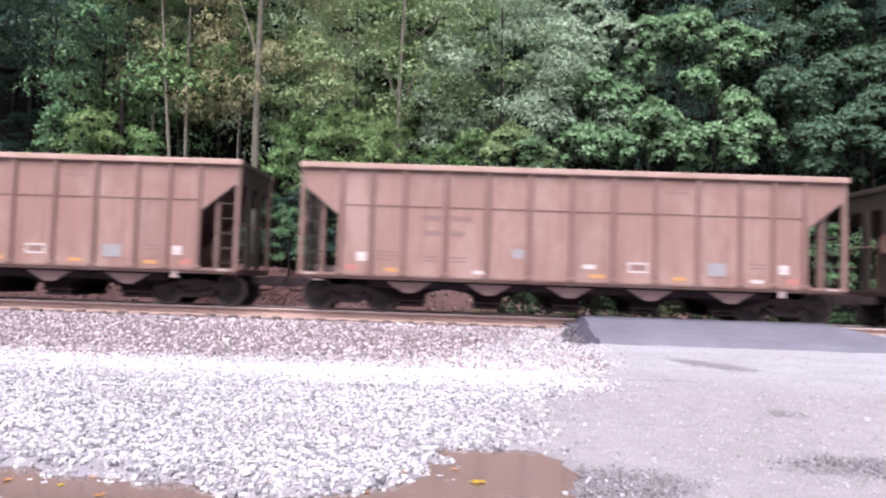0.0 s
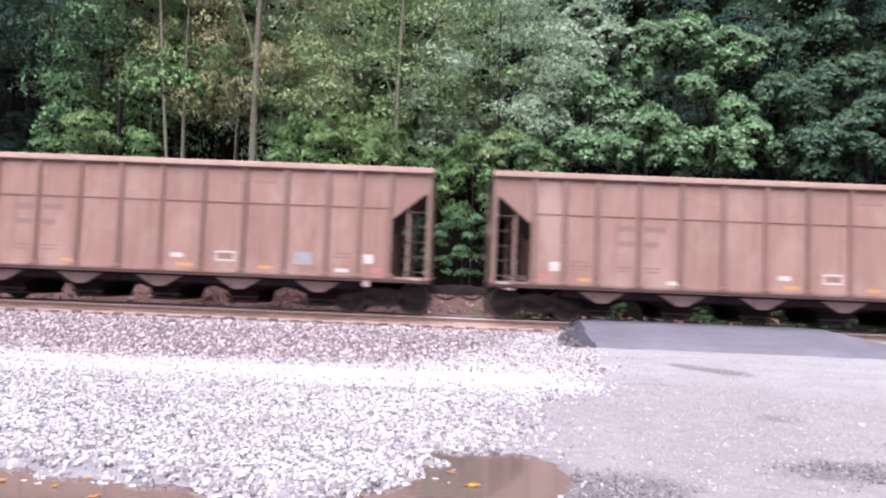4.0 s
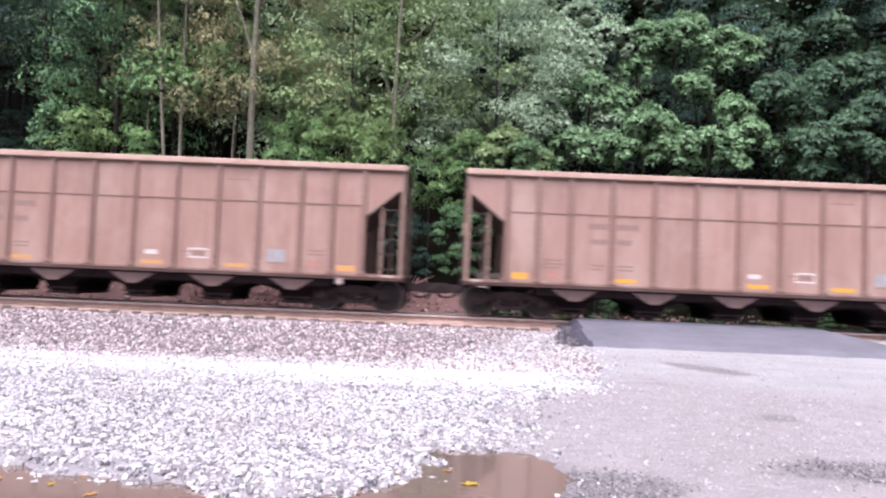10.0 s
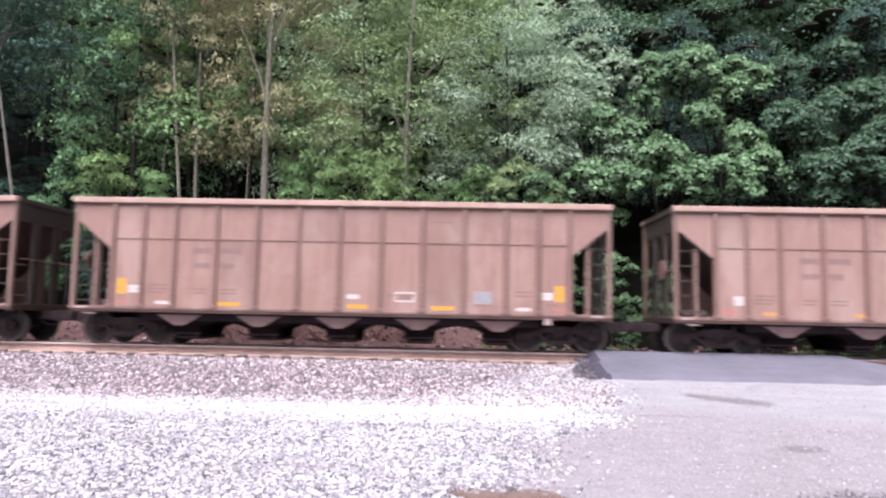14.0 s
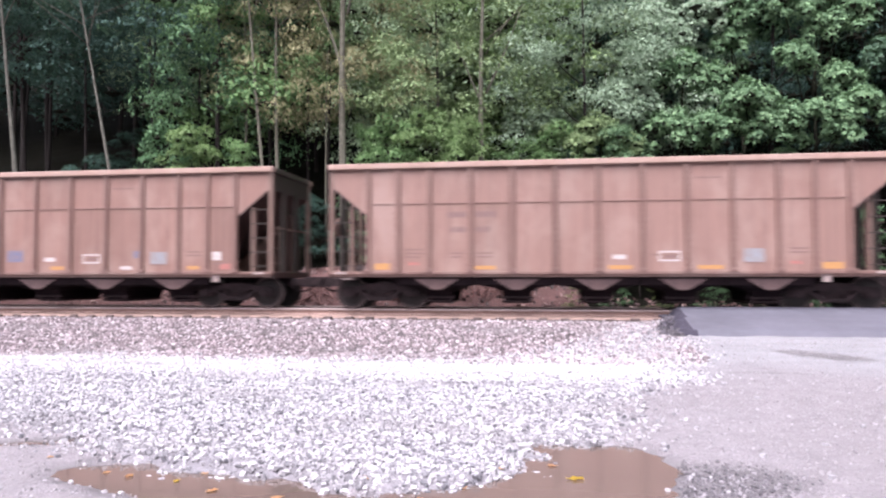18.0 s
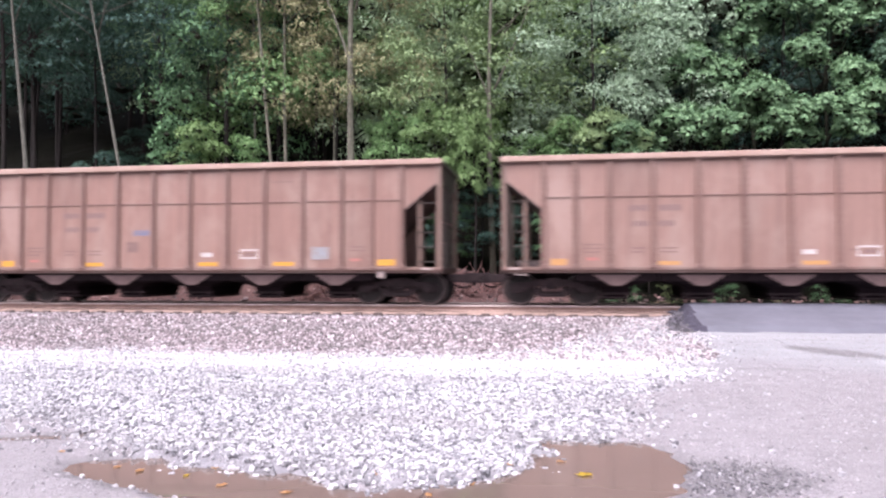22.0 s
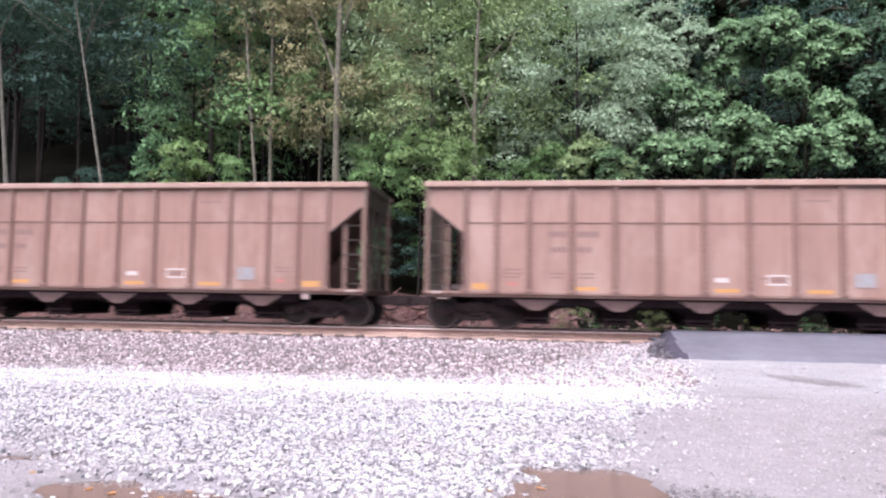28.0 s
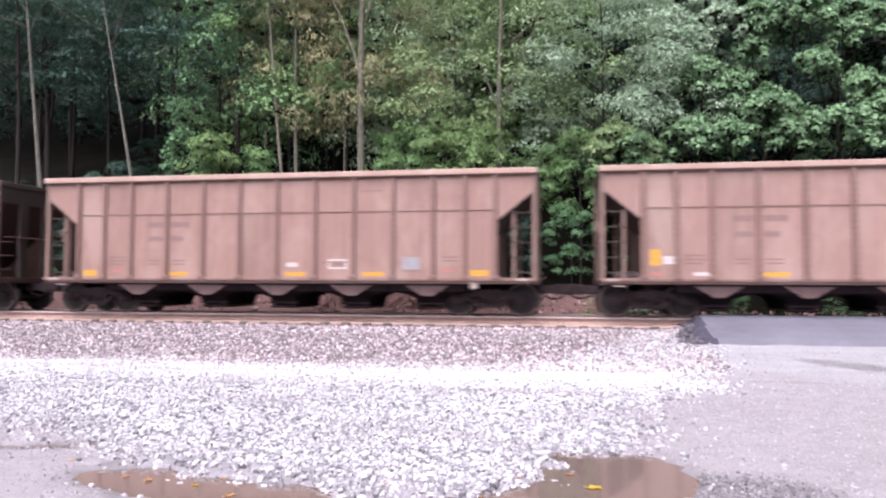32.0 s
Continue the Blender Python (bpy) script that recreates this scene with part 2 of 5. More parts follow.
LEAF_E = leaf_mat("deeper_mid_green_leaf", (0.058, 0.122, 0.058), (0.21, 0.355, 0.16))
LEAF_W = leaf_mat("yellowish_weed_leaf", (0.13, 0.155, 0.06), (0.34, 0.385, 0.17))
LEAF_D = leaf_mat("yellowing_leaf", (0.23, 0.215, 0.11), (0.50, 0.445, 0.24))
# Far leaves paled: distance haze is part of this colour.
LEAF_F = leaf_mat("haze_paled_leaf", (0.30, 0.40, 0.23), (0.58, 0.71, 0.43))
GRIT = stone_mat("grey_road_grit", [(0.0, (0.30, 0.28, 0.29)), (0.5, (0.46, 0.43, 0.44)), (0.9, (0.56, 0.53, 0.54)), (1.0, (0.72, 0.69, 0.70))])
CLOD = stone_mat("earth_clod", [(0.0, (0.09, 0.05, 0.045)), (0.6, (0.29, 0.152, 0.14)), (1.0, (0.58, 0.38, 0.34))])
TARGREY = stone_mat("damp_grey_gravel", [(0.0, (0.09, 0.085, 0.095)), (0.6, (0.22, 0.205, 0.22)), (1.0, (0.46, 0.43, 0.45))])
TAR = stone_mat("broken_asphalt", [(0.0, (0.04, 0.036, 0.046)), (1.0, (0.12, 0.106, 0.14))])
# Dark ballast whose colour carries the shade under the train.
SHADESTONE = stone_mat("train_shade_ballast", [(0.0, (0.03, 0.025, 0.024)), (0.6, (0.085, 0.068, 0.063)), (1.0, (0.16, 0.13, 0.12))])
DEADWOOD = plain("dead_branch_wood", (0.42, 0.24, 0.215), (0.24, 0.13, 0.12), 8, 0.9)
FALLEN_Y = leaf_mat("fallen_yellow_leaf", (0.55, 0.36, 0.05), (0.85, 0.62, 0.10))
FALLEN = leaf_mat("fallen_orange_leaf", (0.50, 0.25, 0.12), (0.80, 0.50, 0.22))


def dirt_mat(name, a, b2, c2, wet=0.0, spec=0.4):
    a, b2, c2 = dim(a), dim(b2), dim(c2)
    m, t, b = node_mat(name, 0.85, 0, 0.4)
    v = coords(t)
    n1, n2, n3 = noise_tex(t, v, 0.45, 5, 0.6), noise_tex(t, v, 3.2, 5, 0.65), noise_tex(t, v, 38, 3, 0.75)
    c = mix(t, ramp(t, n1, [(0.35, (0, 0, 0)), (0.65, (1, 1, 1))]), a, b2)
    c = mix(t, ramp(t, n2, [(0.42, (0, 0, 0)), (0.72, (0.8, 0.8, 0.8))]), c, c2)
    c = mix(t, ramp(t, n3, [(0.38, (0, 0, 0)), (0.68, (0.75, 0.75, 0.75))]), c, tuple(0.5 * q for q in a))
    if wet:
        pv = t.nodes.new("ShaderNodeAttribute")
        pv.attribute_name = "pave"
        worn = noise_tex(t, coords(t, (0.5, 1.6, 1)), 1.3, 5, 0.6)
        grey = mix(t, ramp(t, worn, [(0.40, (0, 0, 0)), (0.70, (0.8, 0.8, 0.8))]), (0.30, 0.286, 0.312), (0.225, 0.213, 0.233))
        c = mix(t, pv.outputs["Fac"], c, mix(t, ramp(t, n3, [(0.4, (0, 0, 0)), (0.8, (0.3, 0.3, 0.3))]), grey, (0.2, 0.19, 0.2)))
        at = t.nodes.new("ShaderNodeAttribute")
        at.attribute_name = "wet"
        edge = mix(t, 0.55, at.outputs["Fac"], ramp(t, noise_tex(t, v, 6.0, 8, 0.85), [(0.36, (0, 0, 0)), (0.64, (1, 1, 1))]))
        soak = ramp(t, edge, [(0.40, (0, 0, 0)), (0.74, (1, 1, 1))])
        c = mix(t, soak, c, mix(t, n3, (0.075, 0.066, 0.074), (0.21, 0.188, 0.205)))
        t.links.new(mix(t, soak, (0.85, 0.85, 0.85), (0.45, 0.45, 0.45)), b.inputs["Roughness"])
    t.links.new(c, b.inputs["Base Color"])
    b.inputs["Specular IOR Level"].default_value = spec
    bump(t, b, n3, 1.0, 0.03)
    return m


ROAD = dirt_mat("packed_grey_road_dirt", (0.53, 0.485, 0.505), (0.45, 0.405, 0.415), (0.35, 0.317, 0.33), 1)
PALEBED = dirt_mat("pale_limestone_dust", (0.88, 0.85, 0.86), (0.80, 0.765, 0.775), (0.94, 0.915, 0.925))
GRAVELBED = dirt_mat("limestone_fines", (0.47, 0.44, 0.465), (0.38, 0.36, 0.385), (0.55, 0.52, 0.54))
BALLASTBED = dirt_mat("dusty_ballast_bed", (0.22, 0.185, 0.187), (0.17, 0.14, 0.142), (0.28, 0.235, 0.24))
EARTH = dirt_mat("red_brown_earth", (0.30, 0.157, 0.145), (0.20, 0.104, 0.096), (0.13, 0.075, 0.066))
# Dark bed between the rails: the train's shade put into colour.
SHADEBED = dirt_mat("train_shade_track_bed", (0.06, 0.048, 0.045), (0.04, 0.032, 0.03), (0.085, 0.068, 0.062))
# Litter kept near black; its colour stands in for missing canopy shade.
LITTER = dirt_mat("shade_darkened_litter", (0.020, 0.017, 0.012), (0.012, 0.012, 0.009), (0.012, 0.016, 0.009), 0, 0.05)
WATER, wt, wb = node_mat("muddy_water", 0.06, 0, 0.5)
wb.inputs["Base Color"].default_value = (0.122, 0.088, 0.079, 1)
bump(wt, wb, noise_tex(wt, coords(wt), 2.5, 2, 0.5), 0.04, 0.02)


# ---- mesh helpers ----
def mesh_of(name, bm, mats, smooth=False):
    me = bpy.data.meshes.new(name)
    bm.normal_update()
    bm.to_mesh(me)
    bm.free()
    for m in (mats if isinstance(mats, (list, tuple)) else [mats]):
        me.materials.append(m)
    if smooth:
        me.shade_smooth()
    return me


def part(name, bm, material, parent, label="", at=None, smooth=False):
    """Links a bmesh, or a ready mesh, as one mesh object under a thing or a part."""
    me = bm if isinstance(bm, bpy.types.Mesh) else mesh_of(name, bm, material, smooth)
    ob = new(name, me)
    ob.parent = parent
    if at is not None:
        ob.matrix_basis = at
    if label:
        tagged(ob, label)
    return ob


def box(x0, y0, z0, x1, y1, z1, bevel=0.0, bm=None):
    own = bm is None
    bm = bm or bmesh.new()
    m = Matrix.LocRotScale(((x0 + x1) / 2, (y0 + y1) / 2, (z0 + z1) / 2), None, (abs(x1 - x0), abs(y1 - y0), abs(z1 - z0)))
    r = bmesh.ops.create_cube(bm, size=1, matrix=m)
    if bevel:
        bmesh.ops.bevel(bm, geom=list({e for v in r["verts"] for e in v.link_edges}), offset=bevel, segments=1, affect="EDGES")
    return bm


def prism(points, y0, y1, bm=None):
    """A plate with that outline in x and z, between y0 and y1."""
    bm = bm or bmesh.new()
    a = [bm.verts.new((x, y0, z)) for x, z in points]
    b = [bm.verts.new((x, y1, z)) for x, z in points]
    bm.faces.new(a)
    bm.faces.new(b[::-1])
    for i in range(len(a)):
        j = (i + 1) % len(a)
        bm.faces.new((a[j], a[i], b[i], b[j]))
    bmesh.ops.recalc_face_normals(bm, faces=bm.faces)
    return bm


def prism_x(points, x0, x1, bm=None):
    """A bar with that outline in y and z, from x0 to x1."""
    bm = bm or bmesh.new()
    a = [bm.verts.new((x0, y, z)) for y, z in points]
    b = [bm.verts.new((x1, y, z)) for y, z in points]
    bm.faces.new(a)
    bm.faces.new(b[::-1])
    for i in range(len(a)):
        j = (i + 1) % len(a)
        bm.faces.new((a[j], a[i], b[i], b[j]))
    bmesh.ops.recalc_face_normals(bm, faces=bm.faces)
    return bm


def cyl(p0, p1, r0, r1=None, seg=12, bm=None):
    bm = bm or bmesh.new()
    p0, p1 = Vector(p0), Vector(p1)
    d = p1 - p0
    m = Matrix.Translation((p0 + p1) / 2) @ d.to_track_quat("Z", "Y").to_matrix().to_4x4()
    bmesh.ops.create_cone(bm, cap_ends=True, segments=seg, radius1=r0, radius2=r0 if r1 is None else r1, depth=d.length, matrix=m)
    return bm


def raw_mesh(name, verts, faces, mats, face_mats=None, smooth=False):
    """A mesh from numpy arrays: verts n x 3, faces m x k."""
    me = bpy.data.meshes.new(name)
    k = faces.shape[1]
    me.vertices.add(len(verts))
    me.vertices.foreach_set("co", np.asarray(verts, np.float32).ravel())
    me.loops.add(faces.size)
    me.loops.foreach_set("vertex_index", np.asarray(faces, np.int32).ravel())
    me.polygons.add(len(faces))
    me.polygons.foreach_set("loop_start", np.arange(0, faces.size, k, dtype=np.int32))
    for m in mats:
        me.materials.append(m)
    if face_mats is not None:
        me.polygons.foreach_set("material_index", np.asarray(face_mats, np.int32))
    if smooth:
        me.polygons.foreach_set("use_smooth", np.ones(len(faces), bool))
    else:
        me.polygons.foreach_set("use_smooth", np.zeros(len(faces), bool))
    me.update(calc_edges=True)
    return me


# ---- ground ----
def smooth(a, b, v):
    s = np.clip((v - a) / (b - a), 0, 1)
    return s * s * (3 - 2 * s)


def wob(x, y, k, s=0.0):
    """A cheap smooth unevenness between -1 and 1."""
    return (np.sin(k * x + 1.3 * np.sin(0.7 * k * y + s) + s) + np.sin(1.37 * k * y + 1.1 * np.sin(0.9 * k * x - s) + 2 * s) + 0.6 * np.sin(2.3 * k * (x + 0.6 * y) + 3 * s)) / 2.6


def crossing_side(x, y):
    """1 on the road's side, 0 on the gravel's side."""
    return smooth(2.5, 3.5, x) * (1 - smooth(12.0, 14.0, x - 0.25 * (19.5 - y)))


def ground_z(x, y):
    left = -0.12 * smooth(10.5, 14.5, y) + 0.46 * smooth(14.0, 18.9, y) + 0.08 * smooth(19.2, 19.5, y)
    right = 0.16 * smooth(11.5, 16.5, y) + 0.30 * smooth(16.5, 18.9, y)
    w = crossing_side(x, y)
    z = left * (1 - w) + right * w
    back = smooth(22.0, 23.8, y)
    z = z - 0.30 * back
    bank = smooth(23.9, 26.3, y)
    z = z + bank * (1.25 + 0.4 * smooth(-1.0, -4.0, x) + 0.3 * wob(x, y, 0.6, 1.0) + 0.12 * wob(x, y, 2.1, 2.0)) * (1 - 0.5 * smooth(-1.0, 4.0, x))
    z = z + np.clip(y - 26.0, 0, None) * 0.52 * smooth(26, 34, y)
    z = np.where(y > 86, ground_cap(x), z) if np.any(y > 86) else z
    near = 1 - smooth(15, 18, y)
    z = z + 0.025 * wob(x, y, 1.1) * near + 0.012 * wob(x, y, 3.7, 2.0) * near
    z = z + 0.25 * wob(x, y, 0.35, 4.0) * smooth(26, 30, y)
    # the basins of the puddles
    for cx, cy, rx, ry, dp, tilt in BASINS:
        q = ((x - cx) / rx) ** 2 + ((y - cy - tilt * (x - cx)) / ry) ** 2 + 0.38 * wob(x, y, 3.1, cx) + 0.30 * wob(x, y, 7.3, cy) + 0.16 * wob(x, y, 17.0, cx)
        z = z - dp * (1 - smooth(0.3, 1.45, q))
    return z


def ground_cap(x):
    return 31.5 + 0 * x


BASINS = [(-2.75, 5.25, 1.25, 0.46, 0.10, -0.2), (-1.4, 4.80, 0.8, 0.32, 0.085, -0.2), (0.36, 5.97, 0.70, 1.05, 0.10, 0.1), (-0.5, 5.27, 0.9, 0.34, 0.09, 0.25), (-5.0, 6.32, 0.6, 0.11, 0.09, 0.3)]
WATER_Z = -0.045


def gravel_zone(x, y):
    """Above 0 where the white stones lie."""
    e = 0.35 * wob(x, y, 1.7, 0.6) + 0.18 * wob(x, y, 5.0, 1.6)
    right = np.interp(y, [4.0, 6.6, 7.7, 9.1, 10.6, 11.4, 14.8, 17.0, 19.0], [0.2, 0.5, 0.62, 0.72, 1.45, 2.1, 2.8, 3.05, 3.05]) - x
    front = y - np.interp(x, [-12, -6.3, -5.0, -4.0, -3.1, -1.5, 0.0, 0.6], [7.9, 7.2, 6.75, 6.3, 5.65, 5.2, 5.3, 6.3])
    far = np.interp(x, [-30, -2.0, 0.5, 2.2, 3.2], [13.9, 13.9, 15.5, 18.4, 18.9]) - y
    return np.minimum(np.minimum(right, front), far) + 0.6 * e


def ballast_zone(x, y):
    road = np.where((x > 3.05) & (x < 12.2 + 0.6 * (19.4 - y)) & (y < 19.6), -9.0, 9.0)
    return np.minimum(np.minimum(y - 13.6, 23.4 - y) + 0.25 * wob(x, y, 1.9, 3.0), road)


def pale_band(x, y):
    """The strip of dusty, finer stone along the foot of the ballast."""
    return np.minimum(np.minimum(y - 10.6 - 0.5 * wob(x, y, 0.9, 2.2), gravel_zone(x, y) + 0.3), 15.8 - y)


def spaced(lo, hi, near_lo, near_hi, step, grow=1.35):
    mid = list(np.arange(near_lo, near_hi + step * 0.5, step))
    out, s, v = [], step, near_hi
    while v < hi:
        s *= grow
        v += s
        out.append(min(v, hi))
    pre, s, v = [], step, near_lo
    while v > lo:
        s *= grow
        v -= s
        pre.append(max(v, lo))
    return np.array(pre[::-1] + mid + out)


def build_ground():
    xs = spaced(-900, 900, -16, 15, 0.14, 1.25)
    ys = np.concatenate([spaced(-900, 3.0, 3.0, 3.0, 0.14, 1.3), np.arange(3.14, 27.0, 0.14), spaced(27.0, 900, 27.0, 28.0, 0.3, 1.12)])
    ys = np.unique(np.round(ys, 4))
    gx, gy = np.meshgrid(xs, ys)
    gz = ground_z(gx, gy)
    v = np.stack([gx, gy, gz], -1).reshape(-1, 3)
    n, k = len(xs), len(ys)
    idx = np.arange(n * k).reshape(k, n)
    f = np.stack([idx[:-1, :-1], idx[:-1, 1:], idx[1:, 1:], idx[1:, :-1]], -1).reshape(-1, 4)
    c = v[f].mean(1)
    x, y, z = c.T
    m = np.zeros(len(f), int)
    m[(y > 23.3)] = 4
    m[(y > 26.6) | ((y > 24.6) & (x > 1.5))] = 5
    m[ballast_zone(x, y) > 0] = 3
    m[(y > 19.85) & (y < 21.5)] = 6
    m[(y >= 21.5) & (y < 23.4)] = 4
    m[gravel_zone(x, y) > 0] = 2
    m[(gravel_zone(x, y) > 0) & (pale_band(x, y) > 0)] = 1
    x, y = v[:, 0], v[:, 1]
    dark = np.minimum(((x - 1.2) / 0.75) ** 2 + ((y - 5.75) / 0.55) ** 2, np.minimum(((x - 4.3) / 1.2) ** 2 + ((y - 6.6) / 0.45) ** 2, ((x - 4.35) / 0.32) ** 2 + ((y - 9.3) / 0.22) ** 2))
    dark = np.minimum(dark, ((x - 5.15) / 0.75) ** 2 + ((y - 14.05 + 0.5 * (x - 5.15)) / 0.50) ** 2)
    dark = np.minimum(dark, ((x - 3.7) / 0.8) ** 2 + ((y - 12.2) / 0.10) ** 2)
    for cx, cy, rx, ry, dp, tilt in BASINS:
        dark = np.minimum(dark, (((x - cx) / (rx + 0.05)) ** 2 + ((y - cy - tilt * (x - cx)) / (ry + 0.05)) ** 2) * 0.95)
    me = raw_mesh("ground", v, f, [ROAD, PALEBED, GRAVELBED, BALLASTBED, EARTH, LITTER, SHADEBED], m, True)
    wet = me.attributes.new("wet", "FLOAT", "POINT")
    wet.data.foreach_set("value", np.clip(1.6 - dark, 0, 1).astype(np.float32))
    pave = me.attributes.new("pave", "FLOAT", "POINT")
    pave.data.foreach_set("value", (smooth(3.2, 3.42, x + 0.22 * np.clip(15.6 - y, 0, 4) + 0.08 * wob(x, y, 5.0, 0.2)) * smooth(10.8, 13.6, y + 0.7 * wob(x, y, 0.8, 0.9)) * smooth(19.8, 18.5, y)).astype(np.float32))
    ob = new("ground", me)
    tagged(ob, "uneven packed grey dirt ground rising to a wooded hillside", "ground", kind="structure")


build_ground()


def puddle(x0, y0, x1, y1):
    bm = bmesh.new()
    bmesh.ops.create_grid(bm, x_segments=12, y_segments=8, size=0.5, matrix=Matrix.LocRotScale(((x0 + x1) / 2, (y0 + y1) / 2, WATER_Z), None, (x1 - x0, y1 - y0, 1)))
    tagged(new("puddle", mesh_of("puddle", bm, WATER)), "shallow muddy brown rain puddle on the dirt", "puddle", kind="structure")


puddle(-4.7, 3.2, -0.95, 6.1)
puddle(-0.94, 3.2, 1.6, 7.1)
puddle(-5.6, 6.1, -4.3, 6.6)


# ---- loose stone ----
def stone_shapes(count, rng):
    bm = bmesh.new()
    bmesh.ops.create_cube(bm, size=0.86)
    base = np.array([v.co[:] for v in bm.verts])
    tri = np.array([[v.index for v in f.verts] for f in bm.faces])
    bm.free()
    shapes = []
    for _ in range(count):
        s = (base + rng.uniform(-0.19, 0.19, base.shape)) * rng.uniform(0.65, 1.2, 3)
        shapes.append(s)
    return shapes, tri


def scatter_stones(name, label, zone, x0, x1, y0, y1, density, size, material, seed, sink=0.15, fuzz=0.16):
    """Many stones in one mesh, thinner where they lie farther off."""
    rng = np.random.default_rng(seed)
    n = int((x1 - x0) * (y1 - y0) * density)
    x, y = rng.uniform(x0, x1, n), rng.uniform(y0, y1, n)
    keep = (zone(x, y) > rng.normal(0.0, fuzz, n)) & (rng.uniform(0, 1, n) < np.clip(1.1 - (y - 6) / 24, 0.4, 1))
    x, y = x[keep], y[keep]
    n = len(x)
    s = size * np.clip(rng.lognormal(0, 0.30, n), 0.5, 1.7) * np.clip(0.95 + (y - 6) / 90, 0.85, 1.1)
    z = ground_z(x, y) + s * sink
    shapes, tri = stone_shapes(24, rng)
    pick = rng.integers(0, 24, n)
    a, b = rng.uniform(0, 6.28, n), rng.normal(0, 0.9, n)
    sh = np.array(shapes)[pick] * s[:, None, None]
    ca, sa, cb, sb = np.cos(a)[:, None], np.sin(a)[:, None], np.cos(b)[:, None], np.sin(b)[:, None]
    px, py, pz = sh[..., 0], sh[..., 1], sh[..., 2] * 0.8
    py, pz = py * cb - pz * sb, py * sb + pz * cb
    px, py = px * ca - py * sa, px * sa + py * ca
    v = np.stack([px + x[:, None], py + y[:, None], pz + z[:, None]], -1).reshape(-1, 3)
    f = (tri[None] + (np.arange(n) * len(shapes[0]))[:, None, None]).reshape(-1, tri.shape[1])
    ob = new(name, raw_mesh(name, v, f, [material]))
    tagged(ob, label, "gravel", kind="stuff")


def road_zone(x, y):
    return np.where((gravel_zone(x, y) < 0) & (ballast_zone(x, y) < 0) & (ground_z(x, y) > WATER_Z + 0.01), 0.35, -1.0)


scatter_stones("gravel", "loose crushed white limestone gravel beside the track", lambda x, y: np.minimum(gravel_zone(x, y), 0.7 - pale_band(x, y)), -18, 3.6, 4.9, 18.9, 820, 0.033, LIMESTONE, 3, 0.15, 0.34)
scatter_stones("limestone_chips", "pale dusty limestone chips along the foot of the ballast", lambda x, y: np.minimum(pale_band(x, y), gravel_zone(x, y)), -19, 3.3, 10.5, 16.0, 300, 0.036, PALESTONE, 6, 0.15, 0.5)
scatter_stones("track_ballast", "grey-brown crushed stone ballast sloping from the ties", lambda x, y: np.minimum(ballast_zone(x, y), 19.05 - y), -25, 17, 13.4, 19.3, 270, 0.044, BALLAST, 4)
scatter_stones("sooty_ballast", "ballast between and behind the rails, coloured dark as under-train shade", lambda x, y: np.minimum(ballast_zone(x, y), y - 19.9), -25, 17, 19.9, 23.4, 60, 0.06, SHADESTONE, 14)
scatter_stones("earth_clods", "red-brown earth clods on the cut bank", lambda x, y: np.minimum(y - 21.7, 26.4 - y) - 0.8 * smooth(0, 3, x), -25, 12, 21.6, 26.5, 62, 0.085, CLOD, 15, 0.1)
scatter_stones("road_pebbles", "small pale pebbles pressed into the dirt road", road_zone, -9, 9, 4.5, 16.5, 130, 0.02, GRIT, 5, 0.0)


# ---- track ----
def rail_outline():
    h = [(0.075, -0.185), (0.075, -0.172), (0.02, -0.155), (0.0095, -0.13), (0.0095, -0.06), (0.036, -0.045), (0.036, -0.01), (0.028, 0.0)]
    return [(-a, b) for a, b in h] + [(a, b) for a, b in h[::-1]]


def build_track():
    track = tagged(new("railway_track"), "single railway track with rusty rails on wooden ties", "railway track", kind="structure")
    track.location = (0, TRACK_Y, RAIL_Z)
    for s in (-1, 1):
        bm = prism_x([(y + s * 0.7525, z) for y, z in rail_outline()], -320, 320)
        for f in bm.faces:
            if f.calc_center_median().z > -0.04:
                f.material_index = 1
            elif f.calc_center_median().z < -0.135:
                f.material_index = 2
        part("rail", mesh_of("rail", bm, [RAIL, RAILTOP, RAILFOOT]), None, track, "rusty steel rail with a worn bright head")
    strip = prism_x([(-1.22, -0.25), (-1.18, -0.195), (-0.84, -0.165), (-0.78, -0.17), (-0.78, -0.25)], -90, 90)
    part("dust_strip", strip, RAILFOOT, track, "pale sandy dust banked along the rail")
    tie = mesh_of("tie", box(-0.115, -1.3, -0.375, 0.115, 1.3, -0.197, 0.012), TIE)
    tp = mesh_of("tie_plate", box(-0.1, -0.19, -0.199, 0.1, 0.19, -0.186, 0.003), RAILFOOT)
    spike = cyl((0, 0, -0.19), (0, 0, -0.150), 0.013, seg=6)
    box(-0.016, -0.022, -0.152, 0.016, 0.016, -0.138, bm=spike)
    spike = mesh_of("spike", spike, RAIL)
    rng = random.Random(8)
    for i in range(-62, 63):
        x = i * 0.6 + rng.uniform(-0.03, 0.03)
        t = part("tie", tie, None, track, "", pose(x, rng.uniform(-0.05, 0.05), rng.uniform(-0.03, 0.0), 0, 0, rng.uniform(-1.2, 1.2)))
        for s in (-1, 1):
            part("tie_plate", tp, None, t, "", pose(0, s * 0.7525, 0.004))
            if s < 0 and abs(i) < 42:
                for a, b in ((-0.06, -0.105), (0.06, 0.105), (0.05, -0.105)):
                    part("spike", spike, None, t, "", pose(a, s * 0.7525 + b, 0.004))
    far = bmesh.new()
    for i in range(-520, 521):
        if abs(i) > 62:
            box(i * 0.6 - 0.115, -1.3, -0.375, i * 0.6 + 0.115, 1.3, -0.197, bm=far)
    tagged(part("tie_row", far, TIE, track), kind="stuff")


build_track()


